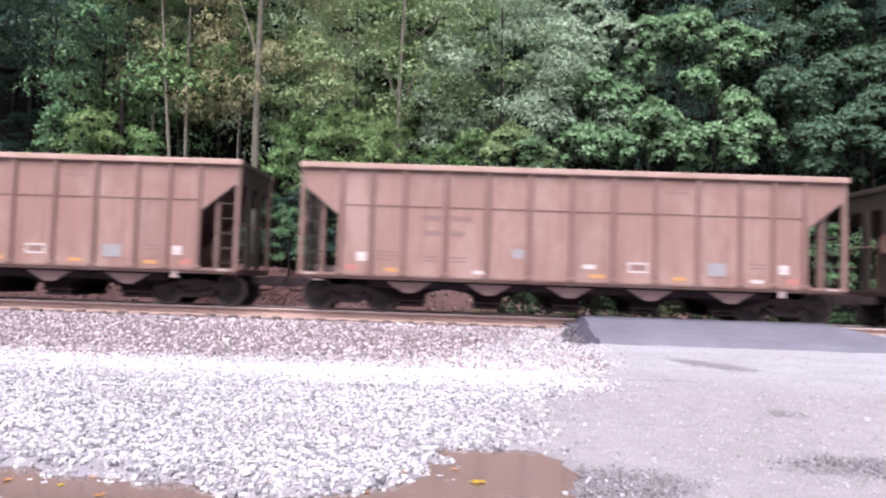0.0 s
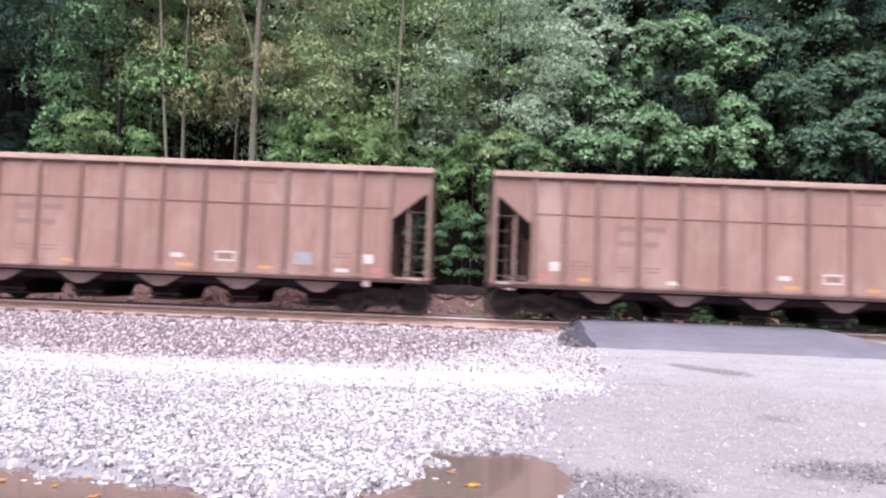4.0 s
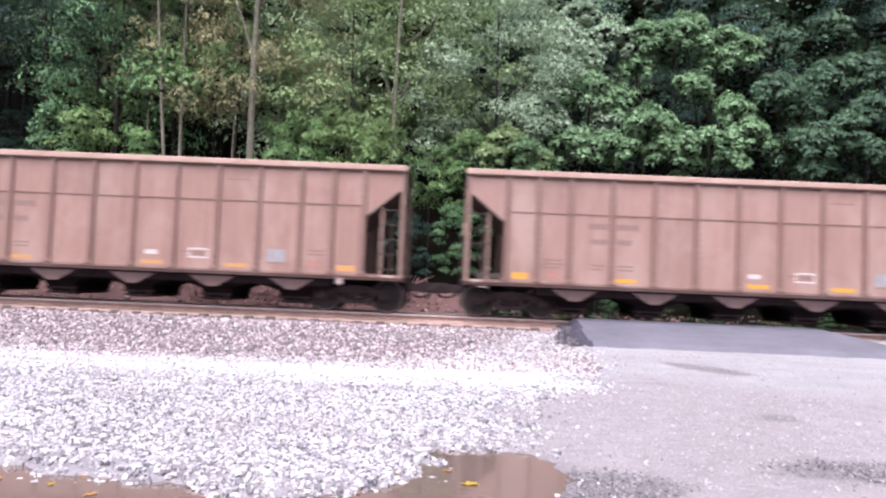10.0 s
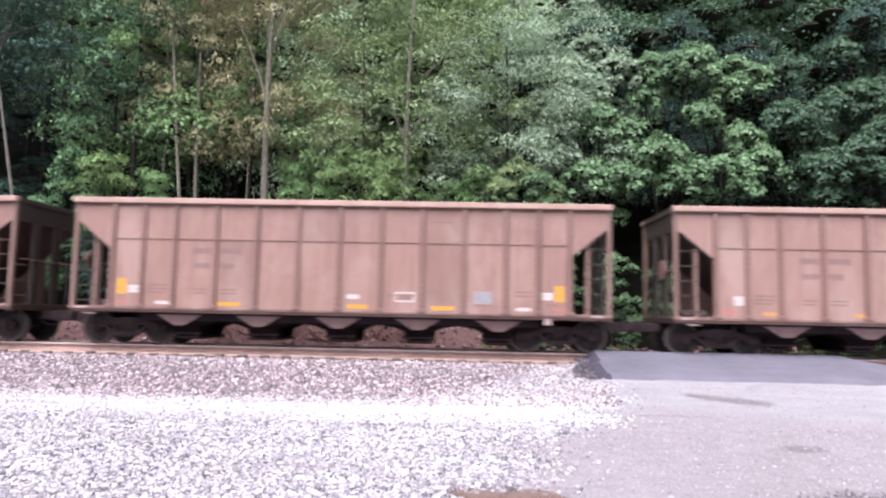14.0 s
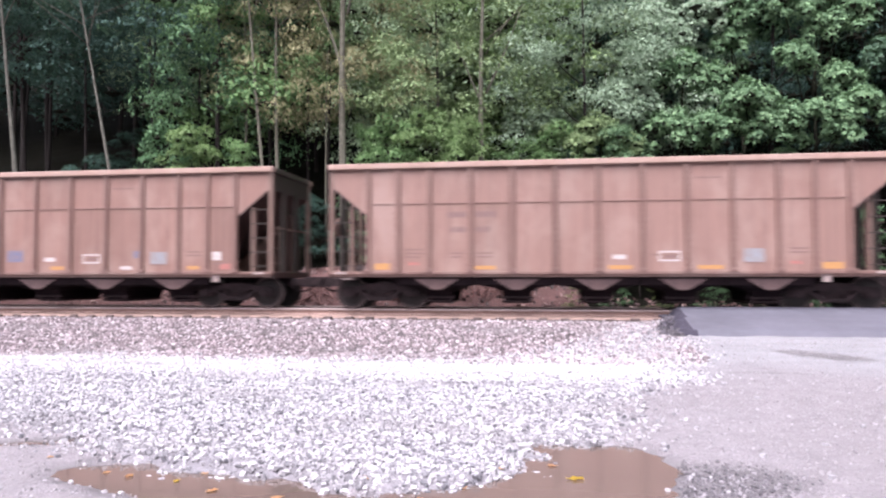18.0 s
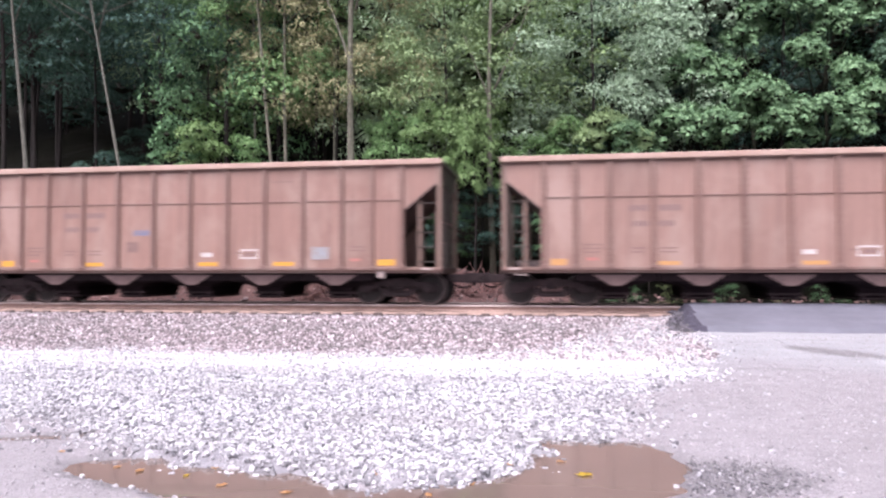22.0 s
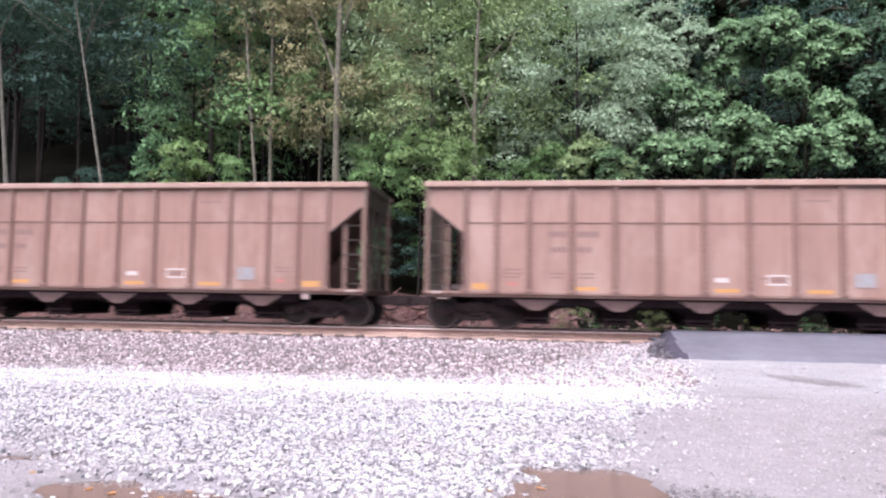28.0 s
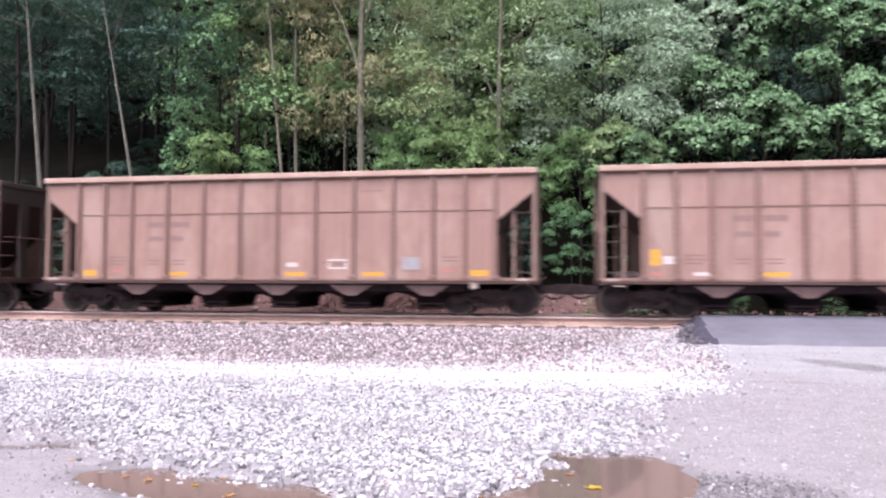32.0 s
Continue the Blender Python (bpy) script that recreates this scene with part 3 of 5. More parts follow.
def build_crossing():
    """Asphalt ramp up to the near rail, with a rounded, crumbling end beside the gravel, and the infill between the rails."""
    xs = np.arange(2.56, 12.61, 0.08)
    ys = np.arange(15.6, 19.69, 0.08)
    gx, gy = np.meshgrid(xs, ys)
    front = 16.72 + 0.10 * wob(gx, gx * 0, 1.6, 0.4) + 0.05 * wob(gx, gx * 0, 5.0, 1.1)
    side = gx - (3.12 - 0.36 * smooth(19.3, 17.0, gy))
    e = np.minimum(gy - front, np.minimum(side, 10.35 + 0.62 * (19.6 - gy) - gx)) + 0.04 * wob(gx, gy, 6.0, 0.5)
    lift = smooth(0.0, 0.42, e)
    top = 0.20 + 0.53 * np.clip((gy - 16.6) / 2.75, 0, 1) ** 0.9
    g = ground_z(gx, gy)
    z = g - 0.06 + (np.maximum(top, g + 0.02) - g + 0.06) * lift + 0.008 * wob(gx, gy, 9.0, 0.2)
    v = np.stack([gx, gy, z], -1).reshape(-1, 3)
    n, k = len(xs), len(ys)
    idx = np.arange(n * k).reshape(k, n)
    f = np.stack([idx[:-1, :-1], idx[:-1, 1:], idx[1:, 1:], idx[1:, :-1]], -1).reshape(-1, 4)
    f = f[(e.reshape(-1)[f] > -0.04).any(1)]
    loose = (side - 0.52 - 0.2 * smooth(18.0, 16.6, gy) + 0.12 * wob(gx, gy, 3.4, 0.8)).reshape(-1)[f].mean(1) < 0
    ob = new("asphalt_crossing", raw_mesh("asphalt_crossing", v, f, [ASPHALT, ASPHALTEND], loose.astype(int), True))
    tagged(ob, "fresh dark asphalt ramp up to the rail at a crossing", "crossing", kind="structure")
    part("infill", box(3.6, 19.88, 0.42, 10.4, 21.18, 0.645, 0.02), ASPHALT, ob)


build_crossing()


def crumb_zone(x, y):
    return 0.2 - np.abs(x - 3.28 + 0.36 * smooth(19.3, 17.0, y)) - 0.06 * wob(x, y, 7.0, 0.4)


scatter_stones("asphalt_crumbs", "broken dark asphalt crumbs at the ramp's end", crumb_zone, 2.6, 3.6, 16.8, 19.5, 900, 0.045, TAR, 23, 0.8, 0.05)


def damp_zone(x, y):
    d = np.minimum(((x - 1.25) / 0.7) ** 2 + ((y - 5.75) / 0.5) ** 2, ((x - 4.3) / 1.2) ** 2 + ((y - 6.6) / 0.42) ** 2)
    return np.where(ground_z(x, y) > WATER_Z + 0.01, 0.85 - d + 0.4 * wob(x, y, 4.5, 0.7), -9)


scatter_stones("damp_gravel", "dark damp gravel and crumbs on the road", damp_zone, 0.3, 5.8, 5.0, 7.3, 900, 0.021, TARGREY, 24, 0.1, 0.35)


# ---- coal hopper car ----
HL = 7.305               # half the length of the body
RIBS = [-6.18, -5.35, -4.48, -3.36, -2.24, -1.12, 0.0, 1.12, 2.24, 3.36, 4.48, 5.35, 6.18]
WHEEL_R = 0.457


def lofted(rings, bm=None):
    bm = bm or bmesh.new()
    rows = [[bm.verts.new(p) for p in r] for r in rings]
    for a, b in zip(rows, rows[1:]):
        for i in range(len(a)):
            j = (i + 1) % len(a)
            bm.faces.new((a[i], a[j], b[j], b[i]))
    bm.faces.new(rows[0][::-1])
    bm.faces.new(rows[-1])
    bmesh.ops.recalc_face_normals(bm, faces=bm.faces)
    return bm


def wheel_mesh():
    prof = [(0.0, -0.10), (0.10, -0.10), (0.13, -0.05), (0.34, -0.02), (0.39, -0.062), (0.452, -0.062), (0.457, 0.045), (0.485, 0.06), (0.483, 0.075), (0.40, 0.075), (0.36, 0.03), (0.14, 0.04), (0.10, 0.08), (0.0, 0.08)]
    bm = bmesh.new()
    seg = 28
    rows = []
    for i in range(seg):
        a = 2 * math.pi * i / seg
        rows.append([bm.verts.new((r * math.cos(a), y, r * math.sin(a))) for r, y in prof[1:-1]])
    for i in range(seg):
        a, b = rows[i], rows[(i + 1) % seg]
        for k in range(len(a) - 1):
            f = bm.faces.new((a[k], a[k + 1], b[k + 1], b[k]))
            f.material_index = {4: 1, 3: 2}.get(k, 0)
    bm.faces.new([r[0] for r in rows])
    bm.faces.new([r[-1] for r in rows][::-1])
    bmesh.ops.recalc_face_normals(bm, faces=bm.faces)
    return mesh_of("wheel", bm, [WHEEL, TREAD, RIMSTEEL])


def side_frame_mesh():
    """Cast truck side: a bow over both journals with a spring window."""
    bm = prism([(-1.13, 0.36), (-1.13, 0.56), (-0.98, 0.64), (-0.62, 0.64), (-0.42, 0.72), (0.42, 0.72), (0.62, 0.64), (0.98, 0.64), (1.13, 0.56), (1.13, 0.36), (0.72, 0.36), (0.66, 0.48), (0.50, 0.54), (-0.50, 0.54), (-0.66, 0.48), (-0.72, 0.36)], -0.08, 0.08)
    prism([(-0.62, 0.50), (-0.34, 0.24), (0.34, 0.24), (0.62, 0.50), (0.52, 0.52), (0.28, 0.33), (-0.28, 0.33), (-0.52, 0.52)], -0.09, 0.07, bm)
    for s in (-1, 1):
        prism([(s * 0.24, 0.3), (s * 0.34, 0.3), (s * 0.34, 0.56), (s * 0.24, 0.56)], -0.08, 0.07, bm)
        cyl((s * 0.8765, -0.16, 0.457), (s * 0.8765, 0.06, 0.457), 0.115, seg=14, bm=bm)
        cyl((s * 0.8765, -0.19, 0.457), (s * 0.8765, -0.16, 0.457), 0.06, seg=10, bm=bm)
    for k in (-0.13, 0.0, 0.13):
        cyl((k, -0.02, 0.33), (k, -0.02, 0.55), 0.05, seg=10, bm=bm)
    return mesh_of("side_frame", bm, TRUCK)


def car_kit():
    """All meshes that the cars share."""
    kit = {}
    sheet_z = (1.05, 3.765)
    kit["panels"] = []
    for a, b in zip(RIBS, RIBS[1:]):
        kit["panels"].append((mesh_of("side_panel", box(a, 0.0, sheet_z[0], b, 0.012, 2.887), PAINT), mesh_of("upper_panel", box(a, 0.0, 2.893, b, 0.012, sheet_z[1]), PAINT)))
    kit["gusset"] = mesh_of("end_gusset", prism([(6.18, 2.53), (6.18, 3.765), (7.28, 3.765), (7.28, 3.37), (7.14, 3.33)], 0.0, 0.012), PAINT)
    kit["rim"] = mesh_of("gusset_flange", prism([(6.16, 2.535), (7.14, 3.332), (7.14, 3.305), (6.16, 2.505)], -0.03, 0.02), SILL)
    rib = bmesh.new()
    for z0, z1 in ((1.06, 3.86),):
        lofted([[(-0.068, 0.0, z0), (-0.042, -0.075, z0), (0.042, -0.075, z0), (0.068, 0.0, z0)], [(-0.068, 0.0, z1), (-0.042, -0.075, z1), (0.042, -0.075, z1), (0.068, 0.0, z1)]], rib)
    # rivet heads down both flanges
    for i in range(16):
        for x in (-0.073, 0.073):
            lofted([[(x - 0.016, -0.022, 1.2 + i * 0.16 - 0.02), (x + 0.016, -0.022, 1.2 + i * 0.16 - 0.02), (x + 0.016, 0.0, 1.2 + i * 0.16 - 0.02), (x - 0.016, 0.0, 1.2 + i * 0.16 - 0.02)], [(x - 0.016, -0.022, 1.2 + i * 0.16 + 0.02), (x + 0.016, -0.022, 1.2 + i * 0.16 + 0.02), (x + 0.016, 0.0, 1.2 + i * 0.16 + 0.02), (x - 0.016, 0.0, 1.2 + i * 0.16 + 0.02)]], rib)
    box(-0.11, -0.085, 1.03, 0.11, 0.0, 1.12, 0.01, rib)
    kit["rib"] = mesh_of("rib", rib, RIB)
    kit["stiffener"] = mesh_of("stiffener", lofted([[(x, 0.0, 2.865), (x, -0.022, 2.875), (x, -0.022, 2.905), (x, 0.0, 2.915)] for x in (-6.15, 6.15)]), RIB)
    kit["chord"] = mesh_of("top_chord", box(-HL, -0.12, 3.845, HL, 0.075, 4.0, 0.018), CHORD)
    kit["chord_web"] = mesh_of("chord_web", box(-HL + 0.02, 0.05, 3.73, HL - 0.02, 0.065, 3.86), RIB)
    sill = box(-HL, -0.05, 0.965, HL, 0.09, 1.052, 0.012)
    box(-HL + 0.05, 0.02, 0.90, HL - 0.05, 0.06, 0.97, bm=sill)
    kit["sill"] = mesh_of("side_sill", sill, RIB)
    kit["corner_post"] = mesh_of("corner_post", box(-0.06, -0.02, 1.03, 0.06, 0.11, 3.85, 0.015), POST)
    kit["stile"] = mesh_of("ladder_stile", box(-0.045, 0.0, 1.03, 0.045, 0.06, 2.87, 0.008), POST)
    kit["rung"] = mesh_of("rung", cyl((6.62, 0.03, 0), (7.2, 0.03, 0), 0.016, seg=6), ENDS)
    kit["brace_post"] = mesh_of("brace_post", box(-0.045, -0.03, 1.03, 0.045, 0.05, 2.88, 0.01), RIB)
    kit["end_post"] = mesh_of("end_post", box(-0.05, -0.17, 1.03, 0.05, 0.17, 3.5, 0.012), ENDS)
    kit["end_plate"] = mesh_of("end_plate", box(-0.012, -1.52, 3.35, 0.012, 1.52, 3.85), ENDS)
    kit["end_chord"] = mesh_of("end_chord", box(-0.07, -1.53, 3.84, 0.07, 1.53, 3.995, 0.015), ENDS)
    # Dark sill paint stands in for the shadow on the slope sheet's underside.
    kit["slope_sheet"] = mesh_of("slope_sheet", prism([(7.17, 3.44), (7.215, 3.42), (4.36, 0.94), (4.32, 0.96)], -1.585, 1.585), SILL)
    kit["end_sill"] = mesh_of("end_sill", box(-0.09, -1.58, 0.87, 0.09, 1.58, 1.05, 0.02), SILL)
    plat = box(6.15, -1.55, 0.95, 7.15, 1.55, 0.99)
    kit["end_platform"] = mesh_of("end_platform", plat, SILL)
    grab = bmesh.new()
    for i in range(3):
        cyl((7.27, -1.5, 1.3 + i * 0.42), (7.27, -1.0, 1.3 + i * 0.42), 0.014, seg=6, bm=grab)
    cyl((7.27, -1.3, 2.3), (7.27, 1.4, 2.3), 0.02, seg=6, bm=grab)
    kit["grab_iron"] = mesh_of("grab_iron", grab, RIB)
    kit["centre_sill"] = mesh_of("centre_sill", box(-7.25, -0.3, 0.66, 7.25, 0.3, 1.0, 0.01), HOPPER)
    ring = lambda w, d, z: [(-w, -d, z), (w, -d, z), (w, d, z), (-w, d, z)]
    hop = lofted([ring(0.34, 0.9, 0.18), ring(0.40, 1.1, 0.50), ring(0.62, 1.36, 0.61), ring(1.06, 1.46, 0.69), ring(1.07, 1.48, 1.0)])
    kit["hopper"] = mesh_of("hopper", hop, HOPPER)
    door = bmesh.new()
    box(-0.40, -0.98, 0.20, 0.40, 0.98, 0.25, 0.01, door)
    for x in (-0.3, 0.3):
        box(x - 0.03, -1.02, 0.22, x + 0.03, -0.96, 0.5, bm=door)
    cyl((-0.42, -1.0, 0.34), (0.42, -1.0, 0.34), 0.035, seg=8, bm=door)
    kit["hopper_door"] = mesh_of("hopper_door", door, TRUCK)
    kit["hopper_plate"] = mesh_of("hopper_plate", prism([(-0.62, 0.85), (0.62, 0.85), (0.14, 0.56), (-0.14, 0.56)], -1.51, -1.485), PLATE)
    kit["wheel"] = wheel_mesh()
    kit["axle"] = mesh_of("axle", cyl((0, -0.98, 0), (0, 0.98, 0), 0.085, seg=12), WHEEL)
    kit["side_frame"] = side_frame_mesh()
    kit["bolster"] = mesh_of("bolster", box(-0.2, -1.05, 0.45, 0.2, 1.05, 0.75, 0.03), TRUCK)
    kit["brake_beam"] = mesh_of("brake_beam", box(-0.05, -0.9, 0.36, 0.05, 0.9, 0.46, 0.01), TRUCK)
    cp = box(7.1, -0.11, 0.62, 7.72, 0.11, 0.86, 0.02)
    prism([(7.7, 0.6), (8.14, 0.6), (8.14, 0.9), (7.7, 0.9)], -0.17, 0.05, cp)
    prism([(7.95, 0.62), (8.24, 0.66), (8.24, 0.86), (7.95, 0.9)], 0.02, 0.2, cp)
    kit["coupler"] = mesh_of("coupler", cp, TRUCK)
    hose = bmesh.new()
    pts = [Vector((7.3 + 0.8 * u, -0.34, 0.72 - 0.9 * u * (1 - u) - 0.05 * u)) for u in (0, 0.2, 0.4, 0.6, 0.8, 1.0)]
    for a, b in zip(pts, pts[1:]):
        cyl(a, b, 0.025, seg=6, bm=hose)
    kit["air_hose"] = mesh_of("air_hose", hose, HOPPER)
    res = cyl((6.28, 1.05, 1.1), (6.9, 1.05, 1.1), 0.14, seg=14)
    kit["air_reservoir"] = mesh_of("air_reservoir", res, RIMSTEEL)
    bw = cyl((0, -0.03, 0), (0, 0.03, 0), 0.27, seg=20)
    kit["hand_brake"] = mesh_of("hand_brake", bw, RIB)
    # Thin pale sliver added as a highlight on the brake rod.
    kit["lever"] = mesh_of("uncoupling_lever", prism([(-6.98, 0.88), (-6.9, 0.83), (-6.62, 0.83), (-6.6, 0.865), (-6.88, 0.87)], -1.56, -1.52), FADEDWHITE)
    kit["load_tag"] = mesh_of("load_tag", box(-0.1, -0.02, 0.76, 0.1, 0.0, 0.96, 0.01), FADEDWHITE)
    return kit


KIT = car_kit()


def plate(x0, z0, x1, z1, lift=0.004):
    """A thin painted mark on the near side of a car."""
    return box(x0, -1.6 - lift, z0, x1, -1.5995, z1)


MARKS = {}


def mark(car, name, x0, z0, w, h, material, label="", lift=0.004):
    key = (name, round(w, 3), round(h, 3), material.name, lift)
    if key not in MARKS:
        MARKS[key] = mesh_of(name, plate(0, 0, w, h, lift), material)
    return part(name, MARKS[key], None, car, label, pose(x0, 0, z0))


def base_car():
    """A five-bay coal hopper with the marks that all the cars share."""
    car = tagged(new("hopper_car"), "tan-brown five-bay open coal hopper car with grimy vertical ribs", "train car", "cars of the coal train")
    for s in (-1, 1):
        turn = pose(0, s * 1.6, 0) if s < 0 else pose(0, s * 1.6, 0, 0, 0, 180)
        for low, high in KIT["panels"]:
            part("side_panel", low, None, car, "", turn)
            part("upper_panel", high, None, car, "", turn)
        for x in RIBS:
            part("rib", KIT["rib"], None, car, "", turn @ pose(x, 0, 0))
        part("stiffener", KIT["stiffener"], None, car, "", turn)
        part("top_chord", KIT["chord"], None, car, "top chord with sky light in its paler colour", turn)
        part("chord_web", KIT["chord_web"], None, car, "", turn)
        part("side_sill", KIT["sill"], None, car, "", turn)
        for e in (-1, 1):
            flip = turn if e > 0 else turn @ Matrix.Diagonal((-1, 1, 1, 1))
            part("end_gusset", KIT["gusset"], None, car, "", flip)
            part("gusset_flange", KIT["rim"], None, car, "", flip)
            part("corner_post", KIT["corner_post"], None, car, "", turn @ pose(e * 7.22, 0, 0))
            part("brace_post", KIT["brace_post"], None, car, "", turn @ pose(e * 6.66, 0.25, 0))
        for e in (-1, 1):
            part("ladder_stile", KIT["stile"], None, car, "", turn @ pose(e * 6.67, 0.06, 0))
    for e in (-1, 1):
        for i in range(5):
            part("rung", KIT["rung"], None, car, "", pose(0, -1.57, 1.2 + i * 0.4) if e > 0 else pose(0, -1.57, 1.2 + i * 0.4) @ Matrix.Diagonal((-1, 1, 1, 1)))
    for e in (-1, 1):
        turn = pose(0, 0, 0) if e > 0 else pose(0, 0, 0, 0, 0, 180)
        part("slope_sheet", KIT["slope_sheet"], None, car, "", turn)
        part("end_plate", KIT["end_plate"], None, car, "", pose(e * 7.23, 0, 0))
        part("end_chord", KIT["end_chord"], None, car, "", pose(e * 7.23, 0, 0))
        part("end_sill", KIT["end_sill"], None, car, "", pose(e * 7.21, 0, 0))
        part("end_platform", KIT["end_platform"], None, car, "", turn)
        part("grab_iron", KIT["grab_iron"], None, car, "", turn)
        for y in (-0.5, 0.5):
            part("end_post", KIT["end_post"], None, car, "", pose(e * 7.2, y, 0))
        part("coupler", KIT["coupler"], None, car, "", turn)
        part("air_hose", KIT["air_hose"], None, car, "", turn)
    part("centre_sill", KIT["centre_sill"], None, car)
    part("air_reservoir", KIT["air_reservoir"], None, car, "", pose(0, 0, 0, 0, 0, 180))
    part("hand_brake", KIT["hand_brake"], None, car, "", pose(-7.3, -0.6, 2.35, 0, 0, 90))
    for i in range(5):
        x = (i - 2) * 2.15
        hop = part("hopper", KIT["hopper"], None, car, "hopper chute with under-car shade in its dark colour", pose(x, 0, 0))
        part("hopper_door", KIT["hopper_door"], None, hop)
        part("hopper_plate", KIT["hopper_plate"], None, hop, "dusty pale hopper plate")
        part("hopper_plate", KIT["hopper_plate"], None, hop, "", pose(0, 0, 0, 0, 0, 180))
    for e in (-1, 1):
        c = e * 5.97
        part("bolster", KIT["bolster"], None, car, "", pose(c, 0, 0))
        for s in (-1, 1):
            part("side_frame", KIT["side_frame"], None, car, "", pose(c, -0.98, 0) if s < 0 else pose(c, 0.98, 0, 0, 0, 180))
            part("brake_beam", KIT["brake_beam"], None, car, "", pose(c + s * 0.36, 0, 0))
            ax = part("axle", KIT["axle"], None, car, "", pose(c + s * 0.8765, 0, WHEEL_R))
            part("wheel", KIT["wheel"], None, ax, "", pose(0, -0.77, 0))
            part("wheel", KIT["wheel"], None, ax, "", pose(0, 0.77, 0, 0, 0, 180))
    # stencils: reporting marks and data as plain bars
    for x0, z, w, h in ((-3.98, 2.50, 0.52, 0.16), (-3.22, 2.50, 0.56, 0.16), (-3.90, 2.10, 0.44, 0.15), (-3.22, 2.10, 0.40, 0.15)):
        for k in range(4):
            mark(car, "stencil", x0 + k * w / 4, z, w / 4 - 0.03, h, STENCIL)
    for x0, z, w in ((-3.92, 1.52, 0.36), (-3.20, 1.52, 0.42), (-3.92, 1.42, 0.30), (-3.20, 1.42, 0.42), (-5.15, 1.62, 0.5), (-5.15, 1.52, 0.5), (-5.15, 1.42, 0.4), (4.72, 1.60, 0.45), (4.72, 1.50, 0.45), (1.35, 1.45, 0.7)):
        mark(car, "stencil", x0, z, w, 0.035, FAINT)
    mark(car, "stencil", 2.45, 3.44, 0.62, 0.03, FAINT)
    for x0 in (-7.1, 6.75):
        mark(car, "sill_plate", x0, 0.975, 0.3, 0.065, FADEDWHITE, "pale plate on the end of the sill", 0.056)
    part("uncoupling_lever", KIT["lever"], None, car, "pale sliver standing in for a brake rod highlight")
    part("load_tag", KIT["load_tag"], None, car, "small white tag under the sill", pose(5.6, -1.58, 0))
    return car


# kinds of marking: fresh yellow tape, dusty tape, pale tape with panels at the corners
def dress(car, kind, seed):
    rng = random.Random(seed)
    if kind == "tape":
        tape, low = YELLOW, 1.1
        for x0, w in ((-6.0, 0.42), (-3.25, 0.55), (0.25, 0.6), (2.5, 0.62), (5.5, 0.5)):
            mark(car, "reflective_stripe", x0, low, w, 0.11 if abs(x0) < 5 else 0.17, tape)
        mark(car, "red_mark", -5.05, 1.22, 0.28, 0.08, RED)
        mark(car, "red_mark", 4.75, 1.22, 0.26, 0.08, RED)
    elif kind == "dusty":
        for x0, w in ((-6.0, 0.42), (-3.25, 0.55), (0.25, 0.6), (2.5, 0.62), (5.5, 0.5)):
            mark(car, "reflective_stripe", x0, 1.1, w, 0.10 if abs(x0) < 5 else 0.17, OLDYELLOW)
        mark(car, "red_mark", -5.05, 1.22, 0.28, 0.08, RED)
        mark(car, "red_mark", 4.75, 1.22, 0.26, 0.08, RED)
    elif kind == "panel":
        for x0 in (-6.02, 5.78):
            mark(car, "reflective_panel", x0, 1.38, 0.26, 0.42, YELLOW)
            mark(car, "red_mark", x0, 1.12, 0.3, 0.10, RED)
        for x0 in (-5.7, 5.45):
            mark(car, "white_square", x0, 1.42, 0.28, 0.2, WHITE)
        for x0, w in ((-3.25, 0.6), (0.25, 0.55), (2.5, 0.62)):
            mark(car, "reflective_stripe", x0, 1.1, w, 0.11, YELLOW)
        for x0 in (-4.95, 4.75):
            mark(car, "white_stripe", x0, 1.12, 0.4, 0.09, WHITE)
    else:
        for x0 in (-6.0, 5.75):
            mark(car, "red_mark", x0, 1.12, 0.28, 0.16, RED)
        for x0 in (-5.72, 5.5):
            mark(car, "white_square", x0, 1.38, 0.26, 0.24, WHITE)
        for x0, w in ((-4.95, 0.34), (-2.6, 0.36), (0.5, 0.42), (2.7, 0.36), (4.75, 0.36)):
            mark(car, "white_stripe", x0, 1.12, w, 0.10, OLDYELLOW if rng.random() < 0.6 else WHITE)
    x0 = rng.uniform(0.22, 0.36)
    mark(car, "white_plate", x0, 1.36, 0.34, 0.12, WHITE)
    mark(car, "placard", 1.52, 1.30, 0.54, 0.27, WHITE)
    mark(car, "placard_field", 1.57, 1.345, 0.44, 0.18, PAINT, "", 0.008)
    mark(car, "placard_mark", 1.68, 1.38, 0.12, 0.11, STENCIL, "", 0.012)
    mark(car, "placard_mark", 1.84, 1.38, 0.12, 0.11, STENCIL, "", 0.012)
    mark(car, "blue_decal", 3.62, 1.28, 0.5, 0.34, BLUE)
    mark(car, "stencil", 3.66, 1.24, 0.46, 0.03, STENCIL, "", 0.006)
    mark(car, "stencil", 5.55, 1.27, 0.32, 0.035, STENCIL)


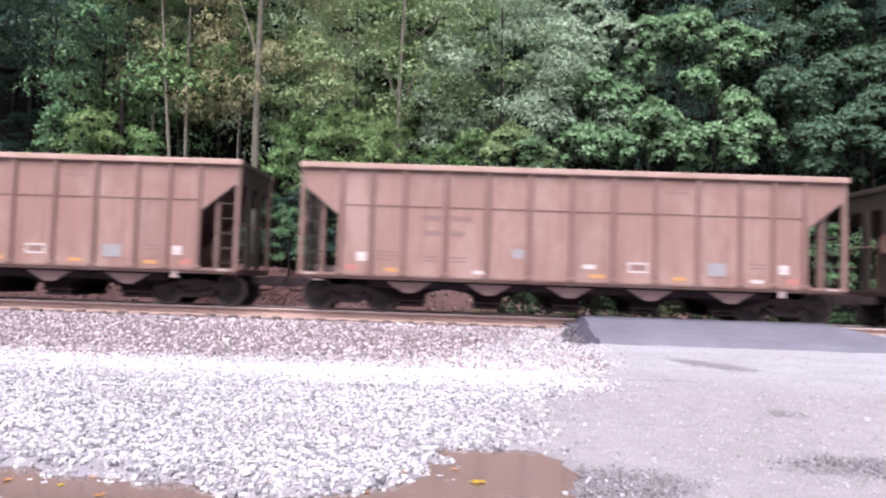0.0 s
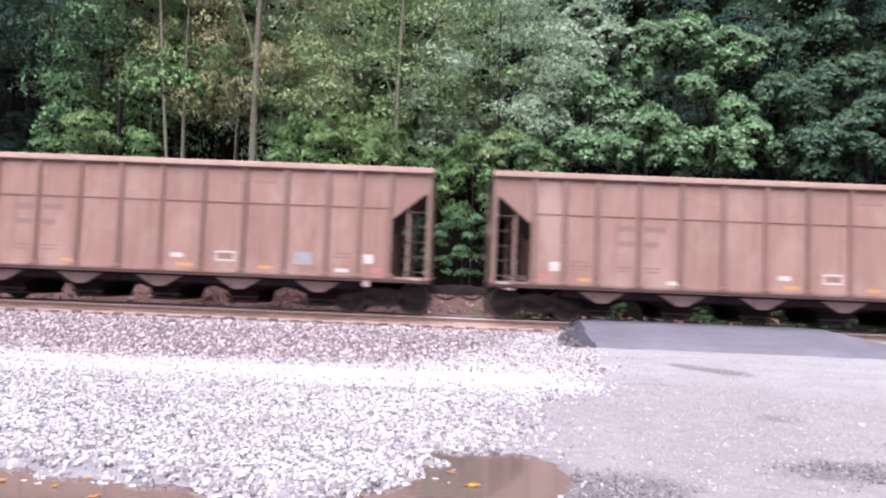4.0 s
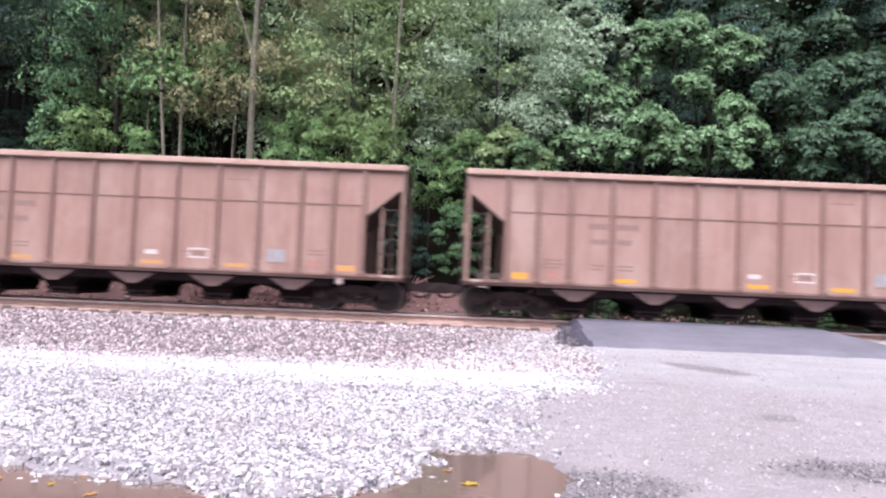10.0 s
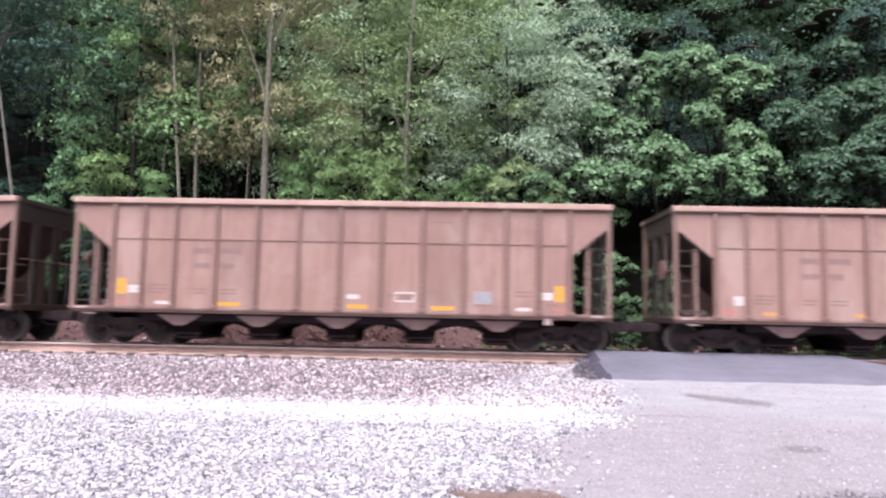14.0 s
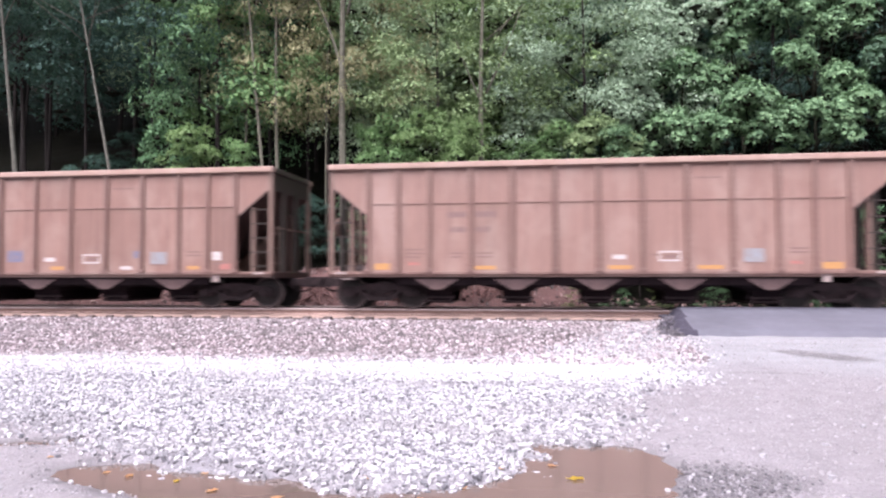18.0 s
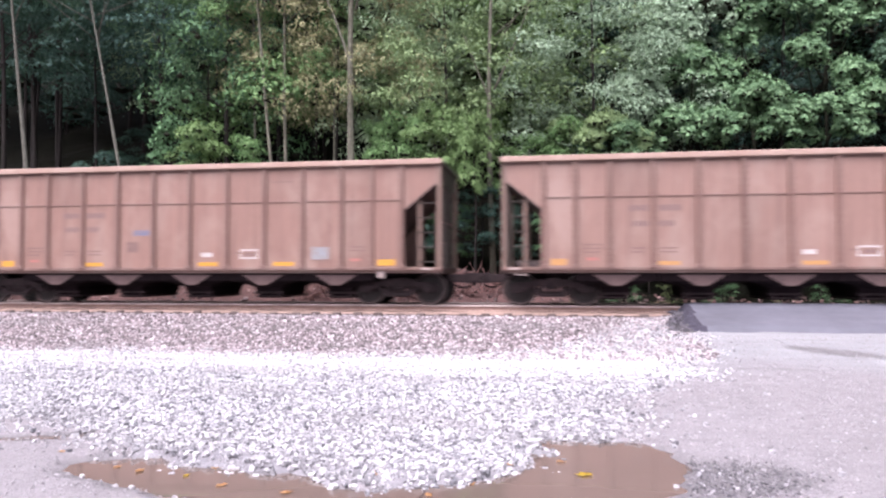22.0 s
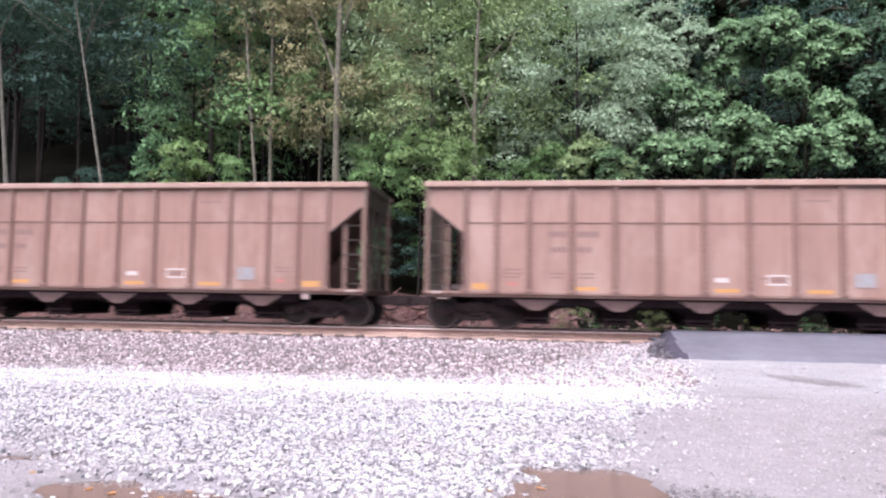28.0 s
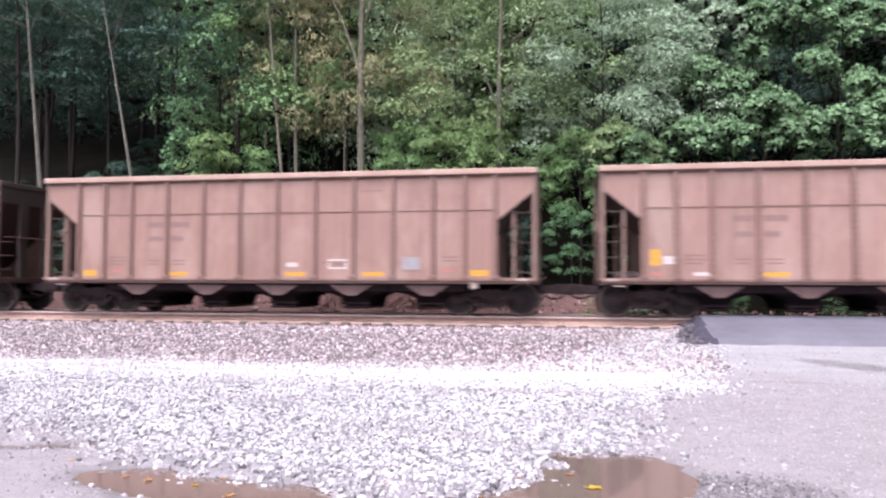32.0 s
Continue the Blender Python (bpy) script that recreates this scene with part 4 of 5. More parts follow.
def graffiti(car):
    """Sprayed letters, unreadable: white caps, grey peaks and long strokes over two panels."""
    def stroke(bm, pts, w, lift):
        for (x0, z0), (x1, z1) in zip(pts, pts[1:]):
            d = Vector((x1 - x0, z1 - z0)).normalized() * w
            prism([(x0 - d.y - d.x * 0.4, z0 + d.x - d.y * 0.4), (x1 - d.y + d.x * 0.4, z1 + d.x + d.y * 0.4), (x1 + d.y + d.x * 0.4, z1 - d.x + d.y * 0.4), (x0 + d.y - d.x * 0.4, z0 - d.x - d.y * 0.4)], -1.6 - lift, -1.598, bm)

    bm = bmesh.new()
    for pts in ([(-2.14, 1.52), (-2.16, 1.86), (-1.75, 1.83), (-1.55, 1.88), (-1.2, 1.86), (-1.21, 1.62), (-1.5, 1.50)], [(-1.04, 1.50), (-1.03, 1.73), (-0.7, 1.76), (-0.14, 1.84), (-0.13, 1.56), (-0.5, 1.48)], [(-1.72, 1.02), (-1.76, 1.14), (-1.4, 1.19), (-1.3, 1.04)], [(-0.62, 1.1), (-0.6, 1.26), (-0.1, 1.3), (-0.12, 1.12)]):
        prism(pts, -1.6045, -1.598, bm)
    part("graffiti_fill", bm, WHITE, car, "white sprayed fill")
    bm = bmesh.new()
    for pts, w in (([(-2.2, 1.3), (-1.98, 1.55), (-1.78, 1.74), (-1.6, 1.6), (-1.3, 1.42)], 0.055), ([(-1.1, 1.5), (-0.94, 1.66), (-0.8, 1.52)], 0.05), ([(-0.75, 1.46), (-0.48, 1.7), (-0.22, 1.5)], 0.055), ([(-2.25, 1.16), (-1.9, 1.34), (-1.5, 1.38), (-1.1, 1.3)], 0.045), ([(-1.02, 1.24), (-0.6, 1.36), (0.05, 1.4)], 0.04), ([(-2.1, 1.06), (-1.75, 1.2), (-1.3, 1.24)], 0.03)):
        stroke(bm, pts, w, 0.0075)
    part("graffiti_line", bm, SPRAY, car, "dark grey sprayed strokes")
    bm = bmesh.new()
    for pts, w in (([(-2.35, 1.2), (-2.26, 1.32), (-2.16, 1.22), (-2.26, 1.12), (-2.35, 1.2)], 0.03), ([(-1.9, 1.44), (-1.65, 1.5), (-1.35, 1.46)], 0.04), ([(-0.95, 1.4), (-0.7, 1.44)], 0.04), ([(0.0, 1.24), (0.35, 1.2), (0.7, 1.16)], 0.03), ([(-1.2, 1.1), (-0.75, 1.06)], 0.045)):
        stroke(bm, pts, w, 0.0105)
    part("graffiti_highlight", bm, FADEDWHITE, car, "thin pale sprayed strokes")


KINDS = {-2: "dusty", -1: "pale", 0: "pale", 1: "pale", 2: "pale", 3: "pale", 4: "panel", 5: "dusty", 6: "dusty", 7: "tape", 8: "dusty", 9: "panel", 10: "pale", 11: "pale", 12: "dusty", 13: "dusty", 14: "tape", 15: "dusty", 16: "dusty", 17: "dusty", 18: "dusty", 19: "dusty", 20: "panel", 21: "tape", 22: "panel", 23: "tape", 24: "dusty"}
START_X = 3.095     # centre of car 0 at the start, before the drift below
SPEED = 10.958
DRIFT = [(0.0, 0.0), (2.0, 0.18), (4.0, 0.48), (6.0, 0.74), (8.0, 0.87), (10.0, 0.78), (12.0, 1.0), (14.0, 1.16), (16.0, 1.23), (18.0, 1.19), (20.0, 1.1), (22.0, 0.96), (24.0, 0.62), (26.0, 0.51), (28.0, 0.27), (30.0, -0.3), (32.0, -0.55)]
CARS = {}


def build_train():
    first = base_car()
    for k in sorted(KINDS):
        CARS[k] = copy_thing(first, pose(START_X + k * PITCH, TRACK_Y, RAIL_Z))
        CARS[k].name = "hopper_car"
        dress(CARS[k], KINDS[k], 40 + k)
        tone = PAINTS[(k * 7) % len(PAINTS)]
        for ob in CARS[k].children:
            if ob.name.split(".")[0] in ("side_panel", "upper_panel", "end_gusset"):
                ob.material_slots[0].link = "OBJECT"
                ob.material_slots[0].material = tone
        if KINDS[k] == "tape":
            tagged(CARS[k], "tan-brown coal hopper car with bright yellow reflective stripes")
        elif KINDS[k] == "panel":
            tagged(CARS[k], "tan-brown coal hopper car with upright yellow panels at its corners")
        elif KINDS[k] == "pale":
            tagged(CARS[k], "tan-brown coal hopper car with pale stripes and white squares")
    graffiti(CARS[17])
    tagged(CARS[17], "tan-brown coal hopper car with white and black graffiti")
    mark(CARS[14], "graffiti_mark", -1.75, 1.98, 0.5, 0.16, INK, "faded blue sprayed scribble")
    mark(CARS[14], "graffiti_mark", -1.95, 1.50, 0.35, 0.3, FAINT)
    mark(CARS[11], "graffiti_mark", -0.9, 1.35, 0.5, 0.34, INK, "faded blue sprayed scribble")
    mark(CARS[11], "graffiti_mark", 3.1, 1.45, 0.3, 0.2, INK)
    mark(CARS[0], "blue_decal", -1.55, 1.58, 0.3, 0.24, BLUE)
    for ob in (first, *first.children_recursive):
        bpy.data.objects.remove(ob)


build_train()


# ---- woods ----
def leaf_cloud(rng, centres, radii, per, size, flat=0.6, shell=0.3, core=0.0):
    """Leaves as small folded diamonds in clumps; they lie over the clump like shingles, facing up and outwards."""
    count = np.maximum(8, per * (radii / radii.mean()) ** 2).astype(int)
    n = int(count.sum())
    c = np.repeat(centres, count, 0)
    r = np.repeat(radii, count, 0)
    d = rng.normal(0, 1, (n, 3))
    d /= np.linalg.norm(d, axis=1)[:, None]
    d[:, 2] = np.where(rng.uniform(0, 1, n) < 0.75, np.abs(d[:, 2]), d[:, 2])
    # a lumpy surface, so that no clump is a plain ball
    lump = 1 + 0.22 * np.sin(4.1 * d[:, 0] + 3 * c[:, 0]) * np.sin(3.7 * d[:, 1] + 5 * c[:, 2]) + 0.14 * np.sin(9 * d[:, 2] + 7 * c[:, 1] + 4 * d[:, 0])
    u = rng.uniform(shell, 1.0, n) ** 0.4 * lump
    stray = rng.uniform(0, 1, n) < 0.06
    u = np.where(stray, u * rng.uniform(1.0, 1.3, n), u)
    off = d * u[:, None] * r[:, None] * np.array([1.0, 1.0, flat])
    off[:, 2] -= 0.25 * (off[:, 0] ** 2 + off[:, 1] ** 2) / np.maximum(r, 0.1)
    p = c + off
    nrm = d * 1.0 + np.array([0, -0.1, 0.55]) + rng.normal(0, 0.42, (n, 3))
    nrm /= np.linalg.norm(nrm, axis=1)[:, None]
    a = rng.normal(0, 1, (n, 3))
    a -= (a * nrm).sum(1)[:, None] * nrm
    a /= np.linalg.norm(a, axis=1)[:, None]
    b = np.cross(nrm, a)
    s = (size * rng.uniform(0.6, 1.3, n))[:, None]
    tip, tail = p + a * s, p - a * s * 0.8
    l, q = p + b * s * 0.55 - nrm * s * 0.18, p - b * s * 0.55 - nrm * s * 0.18
    v = np.stack([tail, l, tip, q], 1).reshape(-1, 3)
    f = np.arange(4 * n).reshape(-1, 4)
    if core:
        # an added dark blob inside each clump, blocking light to darken gaps and undersides
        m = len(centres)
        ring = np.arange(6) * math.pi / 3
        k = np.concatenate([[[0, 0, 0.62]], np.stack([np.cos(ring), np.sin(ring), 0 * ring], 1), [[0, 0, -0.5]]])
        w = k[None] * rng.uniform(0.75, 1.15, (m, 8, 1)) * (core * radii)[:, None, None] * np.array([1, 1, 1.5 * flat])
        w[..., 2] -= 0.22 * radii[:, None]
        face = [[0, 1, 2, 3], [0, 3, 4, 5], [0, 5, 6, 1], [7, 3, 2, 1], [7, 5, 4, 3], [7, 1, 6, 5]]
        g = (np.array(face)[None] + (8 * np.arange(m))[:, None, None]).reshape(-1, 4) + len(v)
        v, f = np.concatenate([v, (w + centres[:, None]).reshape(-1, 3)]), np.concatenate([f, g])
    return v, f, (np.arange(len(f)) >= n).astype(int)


def limb(bm, p0, p1, r0, r1, rng, bend=0.15, steps=4, seg=7):
    """A tapered, slightly bent tube."""
    p0, p1 = Vector(p0), Vector(p1)
    side = Vector((rng.uniform(-1, 1), rng.uniform(-1, 1), 0)) * bend
    q = (p1 - p0).to_track_quat("Z", "Y")
    rings = []
    for i in range(steps + 1):
        u = i / steps
        c = p0.lerp(p1, u) + side * math.sin(math.pi * u) * (p1 - p0).length * 0.25
        r = (r0 + (r1 - r0) * u) * rng.uniform(0.94, 1.06)
        rings.append([bm.verts.new(c + q @ Vector((r * math.cos(6.2832 * k / seg), r * math.sin(6.2832 * k / seg), 0))) for k in range(seg)])
    for a, b in zip(rings, rings[1:]):
        for k in range(seg):
            bm.faces.new((a[k], a[(k + 1) % seg], b[(k + 1) % seg], b[k]))
    bm.faces.new(rings[0][::-1])
    bm.faces.new(rings[-1])


# crown forms on a tree 10 m high: clumps, lowest and highest, width, clump radius, flatness, leaves a clump, leaf size
FORMS = {
    "tall": (80, 0.30, 1.0, 0.30, (0.45, 1.05), 0.5, 150, 0.064),
    "feathery": (100, 0.40, 1.05, 0.34, (0.35, 0.85), 0.45, 150, 0.050),
    "bare": (26, 0.72, 1.08, 0.24, (0.35, 0.8), 0.45, 120, 0.058),
    "sparse": (48, 0.52, 1.05, 0.30, (0.45, 1.1), 0.28, 120, 0.064),
    "vine": (22, 0.30, 0.98, 0.34, (0.6, 1.0), 0.66, 120, 0.062),
    "far": (60, 0.15, 1.0, 0.34, (0.7, 1.5), 0.5, 150, 0.115),
    "high_shrub": (38, 0.54, 1.0, 0.25, (0.4, 0.95), 0.6, 120, 0.115),
    "weed": (30, 0.1, 1.0, 0.42, (0.6, 1.3), 0.7, 110, 0.11),
    "shrub": (40, 0.25, 1.0, 0.30, (0.5, 1.15), 0.55, 110, 0.12),
}
CROWNS = {}


def crown_mesh(kind, variant):
    key = (kind, variant)
    if key not in CROWNS:
        k, lo, hi, wide, rr, flat, per, size = FORMS[kind]
        rng = np.random.default_rng(100 * sorted(FORMS).index(kind) + variant)
        h = rng.uniform(lo, hi, k)
        a = rng.uniform(0, 6.28, k)
        mid = (h - lo) / (hi - lo)
        w = wide * np.sqrt(np.clip(1.0 - 0.8 * (mid - 0.25) ** 2 / 0.56, 0.08, 1)) * np.sqrt(rng.uniform(0.1, 1.1, k))
        cen = np.stack([np.cos(a) * w, np.sin(a) * w, h], 1) * 10
        if kind.startswith("vine"):
            # boughs that arch out and droop, each a row of leafy mounds
            run = wide * 10 * rng.uniform(0.45, 1.05, k) * (1.05 - 0.45 * mid)
            rise, drop = rng.uniform(0.1, 0.7, k), rng.uniform(0.6, 1.5, k)
            cen, rad = [], []
            for s in (0.3, 0.5, 0.68, 0.85, 1.0):
                turn = a + rng.normal(0, 0.12, k)
                cen.append(np.stack([np.cos(turn) * run * s, np.sin(turn) * run * s, h * 10 + rise * s - drop * s * s], 1))
                rad.append(rng.uniform(*rr, k) * (1.25 - 0.5 * s))
            CROWNS[key] = leaf_cloud(rng, np.concatenate(cen), np.concatenate(rad), per, size, flat, 0.5, 0.5)
            return CROWNS[key]
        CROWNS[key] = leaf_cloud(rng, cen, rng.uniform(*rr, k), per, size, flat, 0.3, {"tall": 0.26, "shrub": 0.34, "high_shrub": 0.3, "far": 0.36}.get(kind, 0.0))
    return CROWNS[key]


MESHES = {}


def tree(x, y, height, kind, material, variant, trunk_r=0.12, lean=(0, 0), bark=None, label="", width=1.0, turn=0.0, forks=(), back=0.0):
    z = float(ground_z(np.array([x]), np.array([y]))[0]) - 0.1
    rng = random.Random(int(x * 97 + y * 31))
    shrub = kind in ("shrub", "high_shrub", "weed")
    thing = tagged(new("shrub" if shrub else "tree"), label or "leafy green tree in the woods", "shrub" if shrub else "tree")
    thing.location = (x, y, z)
    bm = bmesh.new()
    top = Vector((lean[0] * height, lean[1] * height, height * (0.97 if not shrub else 0.8)))
    limb(bm, (0, 0, 0), top, trunk_r, trunk_r * 0.3, rng, 0.06, 8, 9)
    for u, dx, dz, r in forks:
        limb(bm, top * u, top * u + Vector((dx, 0.2, dz)), r, r * 0.35, rng, 0.2, 5, 7)
    low = FORMS[kind][1]
    for _ in range(8 if not shrub else 6):
        u = rng.uniform(low * 0.9, 0.92)
        b = top * u
        a = rng.uniform(0, 6.28)
        ln = height * rng.uniform(0.10, 0.22) * width
        limb(bm, b, b + Vector((math.cos(a) * ln, math.sin(a) * ln, ln * rng.uniform(0.4, 1.0))), trunk_r * (1 - 0.7 * u) * 0.5, 0.012, rng, 0.3, 3, 5)
    part("trunk", bm, bark or BARK, thing, smooth=True)
    key = (kind, variant, material.name)
    if key not in MESHES:
        v, f, m = crown_mesh(kind, variant)
        MESHES[key] = raw_mesh("crown", v, f, [material, SHADEWOOD], m)
    s = height / 10
    loc = Matrix.LocRotScale((lean[0] * height * 0.6, lean[1] * height * 0.6 + back, 0), Euler((0, 0, turn)), (s * width, s * width, s))
    part("crown", MESHES[key], None, thing, "", loc)
    return thing


# each vine-hung tree: its foot, its leaf, and its mounds as x, height over the track, set back, radius
VINES = (
    (2.2, 27.2, LEAF_G, ((2.0, 7.0, 0, 0.84), (1.4, 6.5, 0, 0.7), (3.1, 6.4, 0.1, 0.7))),
    (4.4, 28.6, LEAF_P, ((3.1, 8.5, 1, 1.0), (3.9, 8.2, 1, 0.8), (3.4, 10.4, 2, 0.8), (4.3, 11.8, 2.3, 1.05), (5.4, 11.0, 2.3, 0.8), (6.1, 11.8, 2.3, 1.05), (4.9, 13.0, 2.8, 0.9))),
    (5.2, 27.6, LEAF_C, ((5.2, 9.4, 1, 1.1), (4.7, 7.0, 0, 1.05), (5.9, 6.9, 0, 0.94), (6.4, 9.1, 1.2, 0.76))),
    (7.6, 28.2, LEAF_C, ((7.2, 7.8, 0, 1.15), (7.8, 6.9, 0, 0.84), (7.3, 10.7, 2.3, 0.8), (7.7, 12.0, 2.4, 1.05), (8.6, 7.3, 0, 0.73))),
    (10.3, 28.4, LEAF_C, ((9.3, 12.3, 2.3, 1.15), (11.0, 12.0, 2.4, 0.9), (11.6, 11.5, 2.2, 1.05), (10.5, 11.1, 2.2, 0.8), (9.2, 9.7, 1, 0.76), (9.5, 7.4, 0, 0.63), (10.8, 8.7, 1, 0.87), (11.0, 7.6, 0, 0.94), (10.4, 6.7, 0, 0.63))),
    (13.4, 27.8, LEAF_V, ((12.3, 9.6, 1, 0.98), (13.3, 9.4, 1, 0.98), (14.2, 10.2, 1, 0.87), (13.5, 7.5, 0, 1.05), (14.6, 8.1, 0, 0.84), (15.0, 7.3, 0, 0.94), (13.3, 6.5, 0, 0.63), (13.0, 12.1, 2.4, 0.9))),
    (16.4, 27.8, LEAF_V, ((16.9, 11.1, 2.2, 1.05), (15.8, 10.8, 2.2, 0.9), (16.0, 9.1, 1, 0.9), (17.4, 8.6, 0.6, 1.0), (16.7, 6.9, 0.2, 0.9), (15.6, 13.0, 3, 0.9))),
)


def vine_tree(x, y, material, mounds):
    """A tree smothered in vines: each mound is a dome of leafy lobes with ragged ends hanging from it."""
    rng = np.random.default_rng(int(100 * x))
    pick = random.Random(int(10 * x))
    z = float(ground_z(np.array([x]), np.array([y]))[0]) - 0.1
    thing = tagged(new("tree"), "tree smothered in bulging mounds of green vines", "tree")
    thing.location = (x, y, z)
    bm = bmesh.new()
    limb(bm, (0, 0, 0), (pick.uniform(-0.3, 0.3), 0.8, 9.0 - 0.5 * z), 0.13, 0.04, pick, 0.1, 8, 9)
    cen, rad = [], []
    for mx, mz, back, r in mounds:
        c = np.array([mx - x, 26.3 + back - y, mz - z])
        limb(bm, (0, 0.5, max(0.5, c[2] * 0.75 - 0.6)), tuple(c + (0, 0.2, 0)), 0.045, 0.015, pick, 0.3, 4, 5)
        cen.append(c + (0, 0, 0.15 * r))
        rad.append(0.62 * r)
        for k in range(7):
            a = 6.2832 * (k + rng.uniform(-0.3, 0.3)) / 7
            far = r * rng.uniform(0.45, 0.8)
            cen.append(c + (math.cos(a) * far, 0.8 * math.sin(a) * far, rng.uniform(-0.25, 0.15) * r))
            rad.append(r * rng.uniform(0.3, 0.46))
        for k in range(5):
            a = rng.uniform(3.4, 6.0)
            cen.append(c + (math.cos(a) * r * rng.uniform(0.5, 1.0), math.sin(a) * r * 0.7, -r * rng.uniform(0.35, 0.8)))
            rad.append(r * rng.uniform(0.16, 0.3))
    for _ in range(16):
        mx, mz, back, r = pick.choice(mounds)
        cen.append(np.array([mx - x + rng.uniform(-1.4, 1.4), 26.9 + back - y + rng.uniform(0, 0.8), mz - z + rng.uniform(-1.5, 0.6)]))
        rad.append(rng.uniform(0.25, 0.5))
    # Trunk takes the dark fill colour so it sinks into the painted gap shade.
    part("trunk", bm, SHADEWOOD, thing, smooth=True)
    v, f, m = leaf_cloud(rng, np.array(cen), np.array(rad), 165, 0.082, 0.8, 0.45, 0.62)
    part("crown", raw_mesh("crown", v, f, [material, SHADEWOOD], m), None, thing)


def build_woods():
    rng = random.Random(21)
    spin = lambda: rng.uniform(0, 6.28)
    # trunks that stand out near the track
    tree(-7.45, 26.2, 17.0, "bare", LEAF_A, 1, 0.17, (0.004, 0), BARK, "tall slim tree with a bare forked trunk", turn=0.4, forks=((0.42, -1.6, 4.4, 0.075), (0.6, 1.0, 3.0, 0.05)))
    tree(-2.15, 26.6, 15.0, "feathery", LEAF_G, 2, 0.135, (0.008, 0), BARK, "tall feathery tree with a straight grey trunk", width=1.0, turn=2.0, forks=((0.5, 1.3, 3.2, 0.05), (0.45, -1.2, 3.0, 0.05)), back=1.7)
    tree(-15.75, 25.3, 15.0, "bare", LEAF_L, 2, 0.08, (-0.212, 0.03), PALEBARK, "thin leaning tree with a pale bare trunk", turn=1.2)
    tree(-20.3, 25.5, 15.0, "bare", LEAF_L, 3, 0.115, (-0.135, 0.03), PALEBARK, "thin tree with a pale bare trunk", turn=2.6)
    tree(-23.5, 27.4, 16.0, "sparse", LEAF_L, 3, 0.13, (-0.03, 0), SHADEBARK, "thin tree at the wood's edge in shade-dark colours", turn=0.6)
    tree(-10.3, 26.9, 15.5, "bare", LEAF_D, 1, 0.10, (-0.012, 0), PALETRUNK, "slender tree with yellowing leaves", width=0.9)
    tree(-10.6, 26.8, 15.0, "bare", LEAF_E, 4, 0.09, (-0.09, 0), PALETRUNK, "slender young tree with thin leaves", width=0.8)
    tree(-12.4, 28.0, 12.0, "bare", LEAF_A, 2, 0.07, (0.0, 0), BARK, "slender young tree with thin leaves", width=0.8)
    tree(-9.2, 29.0, 15.0, "feathery", LEAF_D, 2, 0.07, (0.01, 0), SHADEBARK, "slender tree with yellowing leaves", width=0.85, turn=spin())
    tree(-10.4, 30.6, 15.0, "feathery", LEAF_D, 1, 0.08, (0, 0), SHADEBARK, "slender tree with yellowing leaves", width=0.8, turn=spin())
    tree(-8.1, 28.3, 14.0, "feathery", LEAF_D, 0, 0.07, (0.01, 0), SHADEBARK, "slender tree with yellowing leaves", width=0.7, turn=spin())
    tree(-8.7, 27.9, 9.0, "bare", LEAF_A, 3, 0.06, (0.0, 0), BARK, "slender young tree with thin leaves", width=0.7)
    # leafy trees over the bank
    tree(-13.6, 28.4, 16.5, "tall", LEAF_E, 0, 0.12, (0, 0), SHADEBARK, "dense mid-green tree behind the bank", width=0.62, turn=spin())
    tree(-12.0, 30.4, 18.0, "tall", LEAF_A, 1, 0.12, (0, 0), SHADEBARK, "dense mid-green tree behind the bank", width=0.9, turn=spin())
    tree(-17.8, 30.2, 15.0, "sparse", LEAF_L, 1, 0.12, (0, 0), SHADEBARK, "layered tree behind the bank in shade-dark colours", width=1.2, turn=spin())
    tree(1.6, 28.4, 12.5, "feathery", LEAF_P, 1, 0.10, (0, 0), SHADEBARK, "grey-green feathery tree behind the bank", width=1.0, turn=spin())
    tree(3.4, 29.4, 13.0, "feathery", LEAF_P, 2, 0.10, (0, 0), SHADEBARK, "pale silvery-green tree behind the bank", width=0.8, turn=spin())
    tree(-6.9, 30.0, 13.5, "tall", LEAF_F, 2, 0.10, (0, 0), SHADEBARK, "bright pale green tree behind the bank", width=0.7, turn=spin())
    tree(-4.6, 29.6, 13.5, "feathery", LEAF_G, 3, 0.10, (0, 0), SHADEBARK, "grey-green feathery tree behind the bank", width=0.9, turn=spin())
    # shrubs behind the track
    for x, y, h, mat, w in ((-14.9, 26.3, 6.2, LEAF_E, 0.8), (-13.4, 25.6, 5.9, LEAF_B, 0.9), (-11.9, 26.1, 5.2, LEAF_A, 0.8), (-5.7, 25.8, 6.0, LEAF_A, 0.8), (-4.2, 25.6, 6.3, LEAF_B, 0.85), (-2.7, 27.6, 6.0, LEAF_B, 0.8), (-0.8, 27.3, 5.6, LEAF_A, 0.9), (0.7, 26.5, 6.0, LEAF_A, 0.9), (-18.4, 26.4, 4.6, LEAF_L, 0.9), (2.7, 26.4, 6.2, LEAF_C, 0.9), (-6.0, 25.6, 2.8, LEAF_E, 0.8), (-2.75, 25.4, 6.1, LEAF_B, 0.6), (-7.0, 27.2, 5.6, LEAF_A, 0.6)):
        tree(x, y, h, "high_shrub" if h > 5 else "shrub", mat, rng.randrange(3), 0.05, (0, 0), SHADEBARK, "bushy green shrub on the bank" if mat is not LEAF_B else "bright yellow-green shrub on the bank", w, spin())
    for i in range(19):
        x = -23 + i * 1.28 + rng.uniform(-0.4, 0.4)
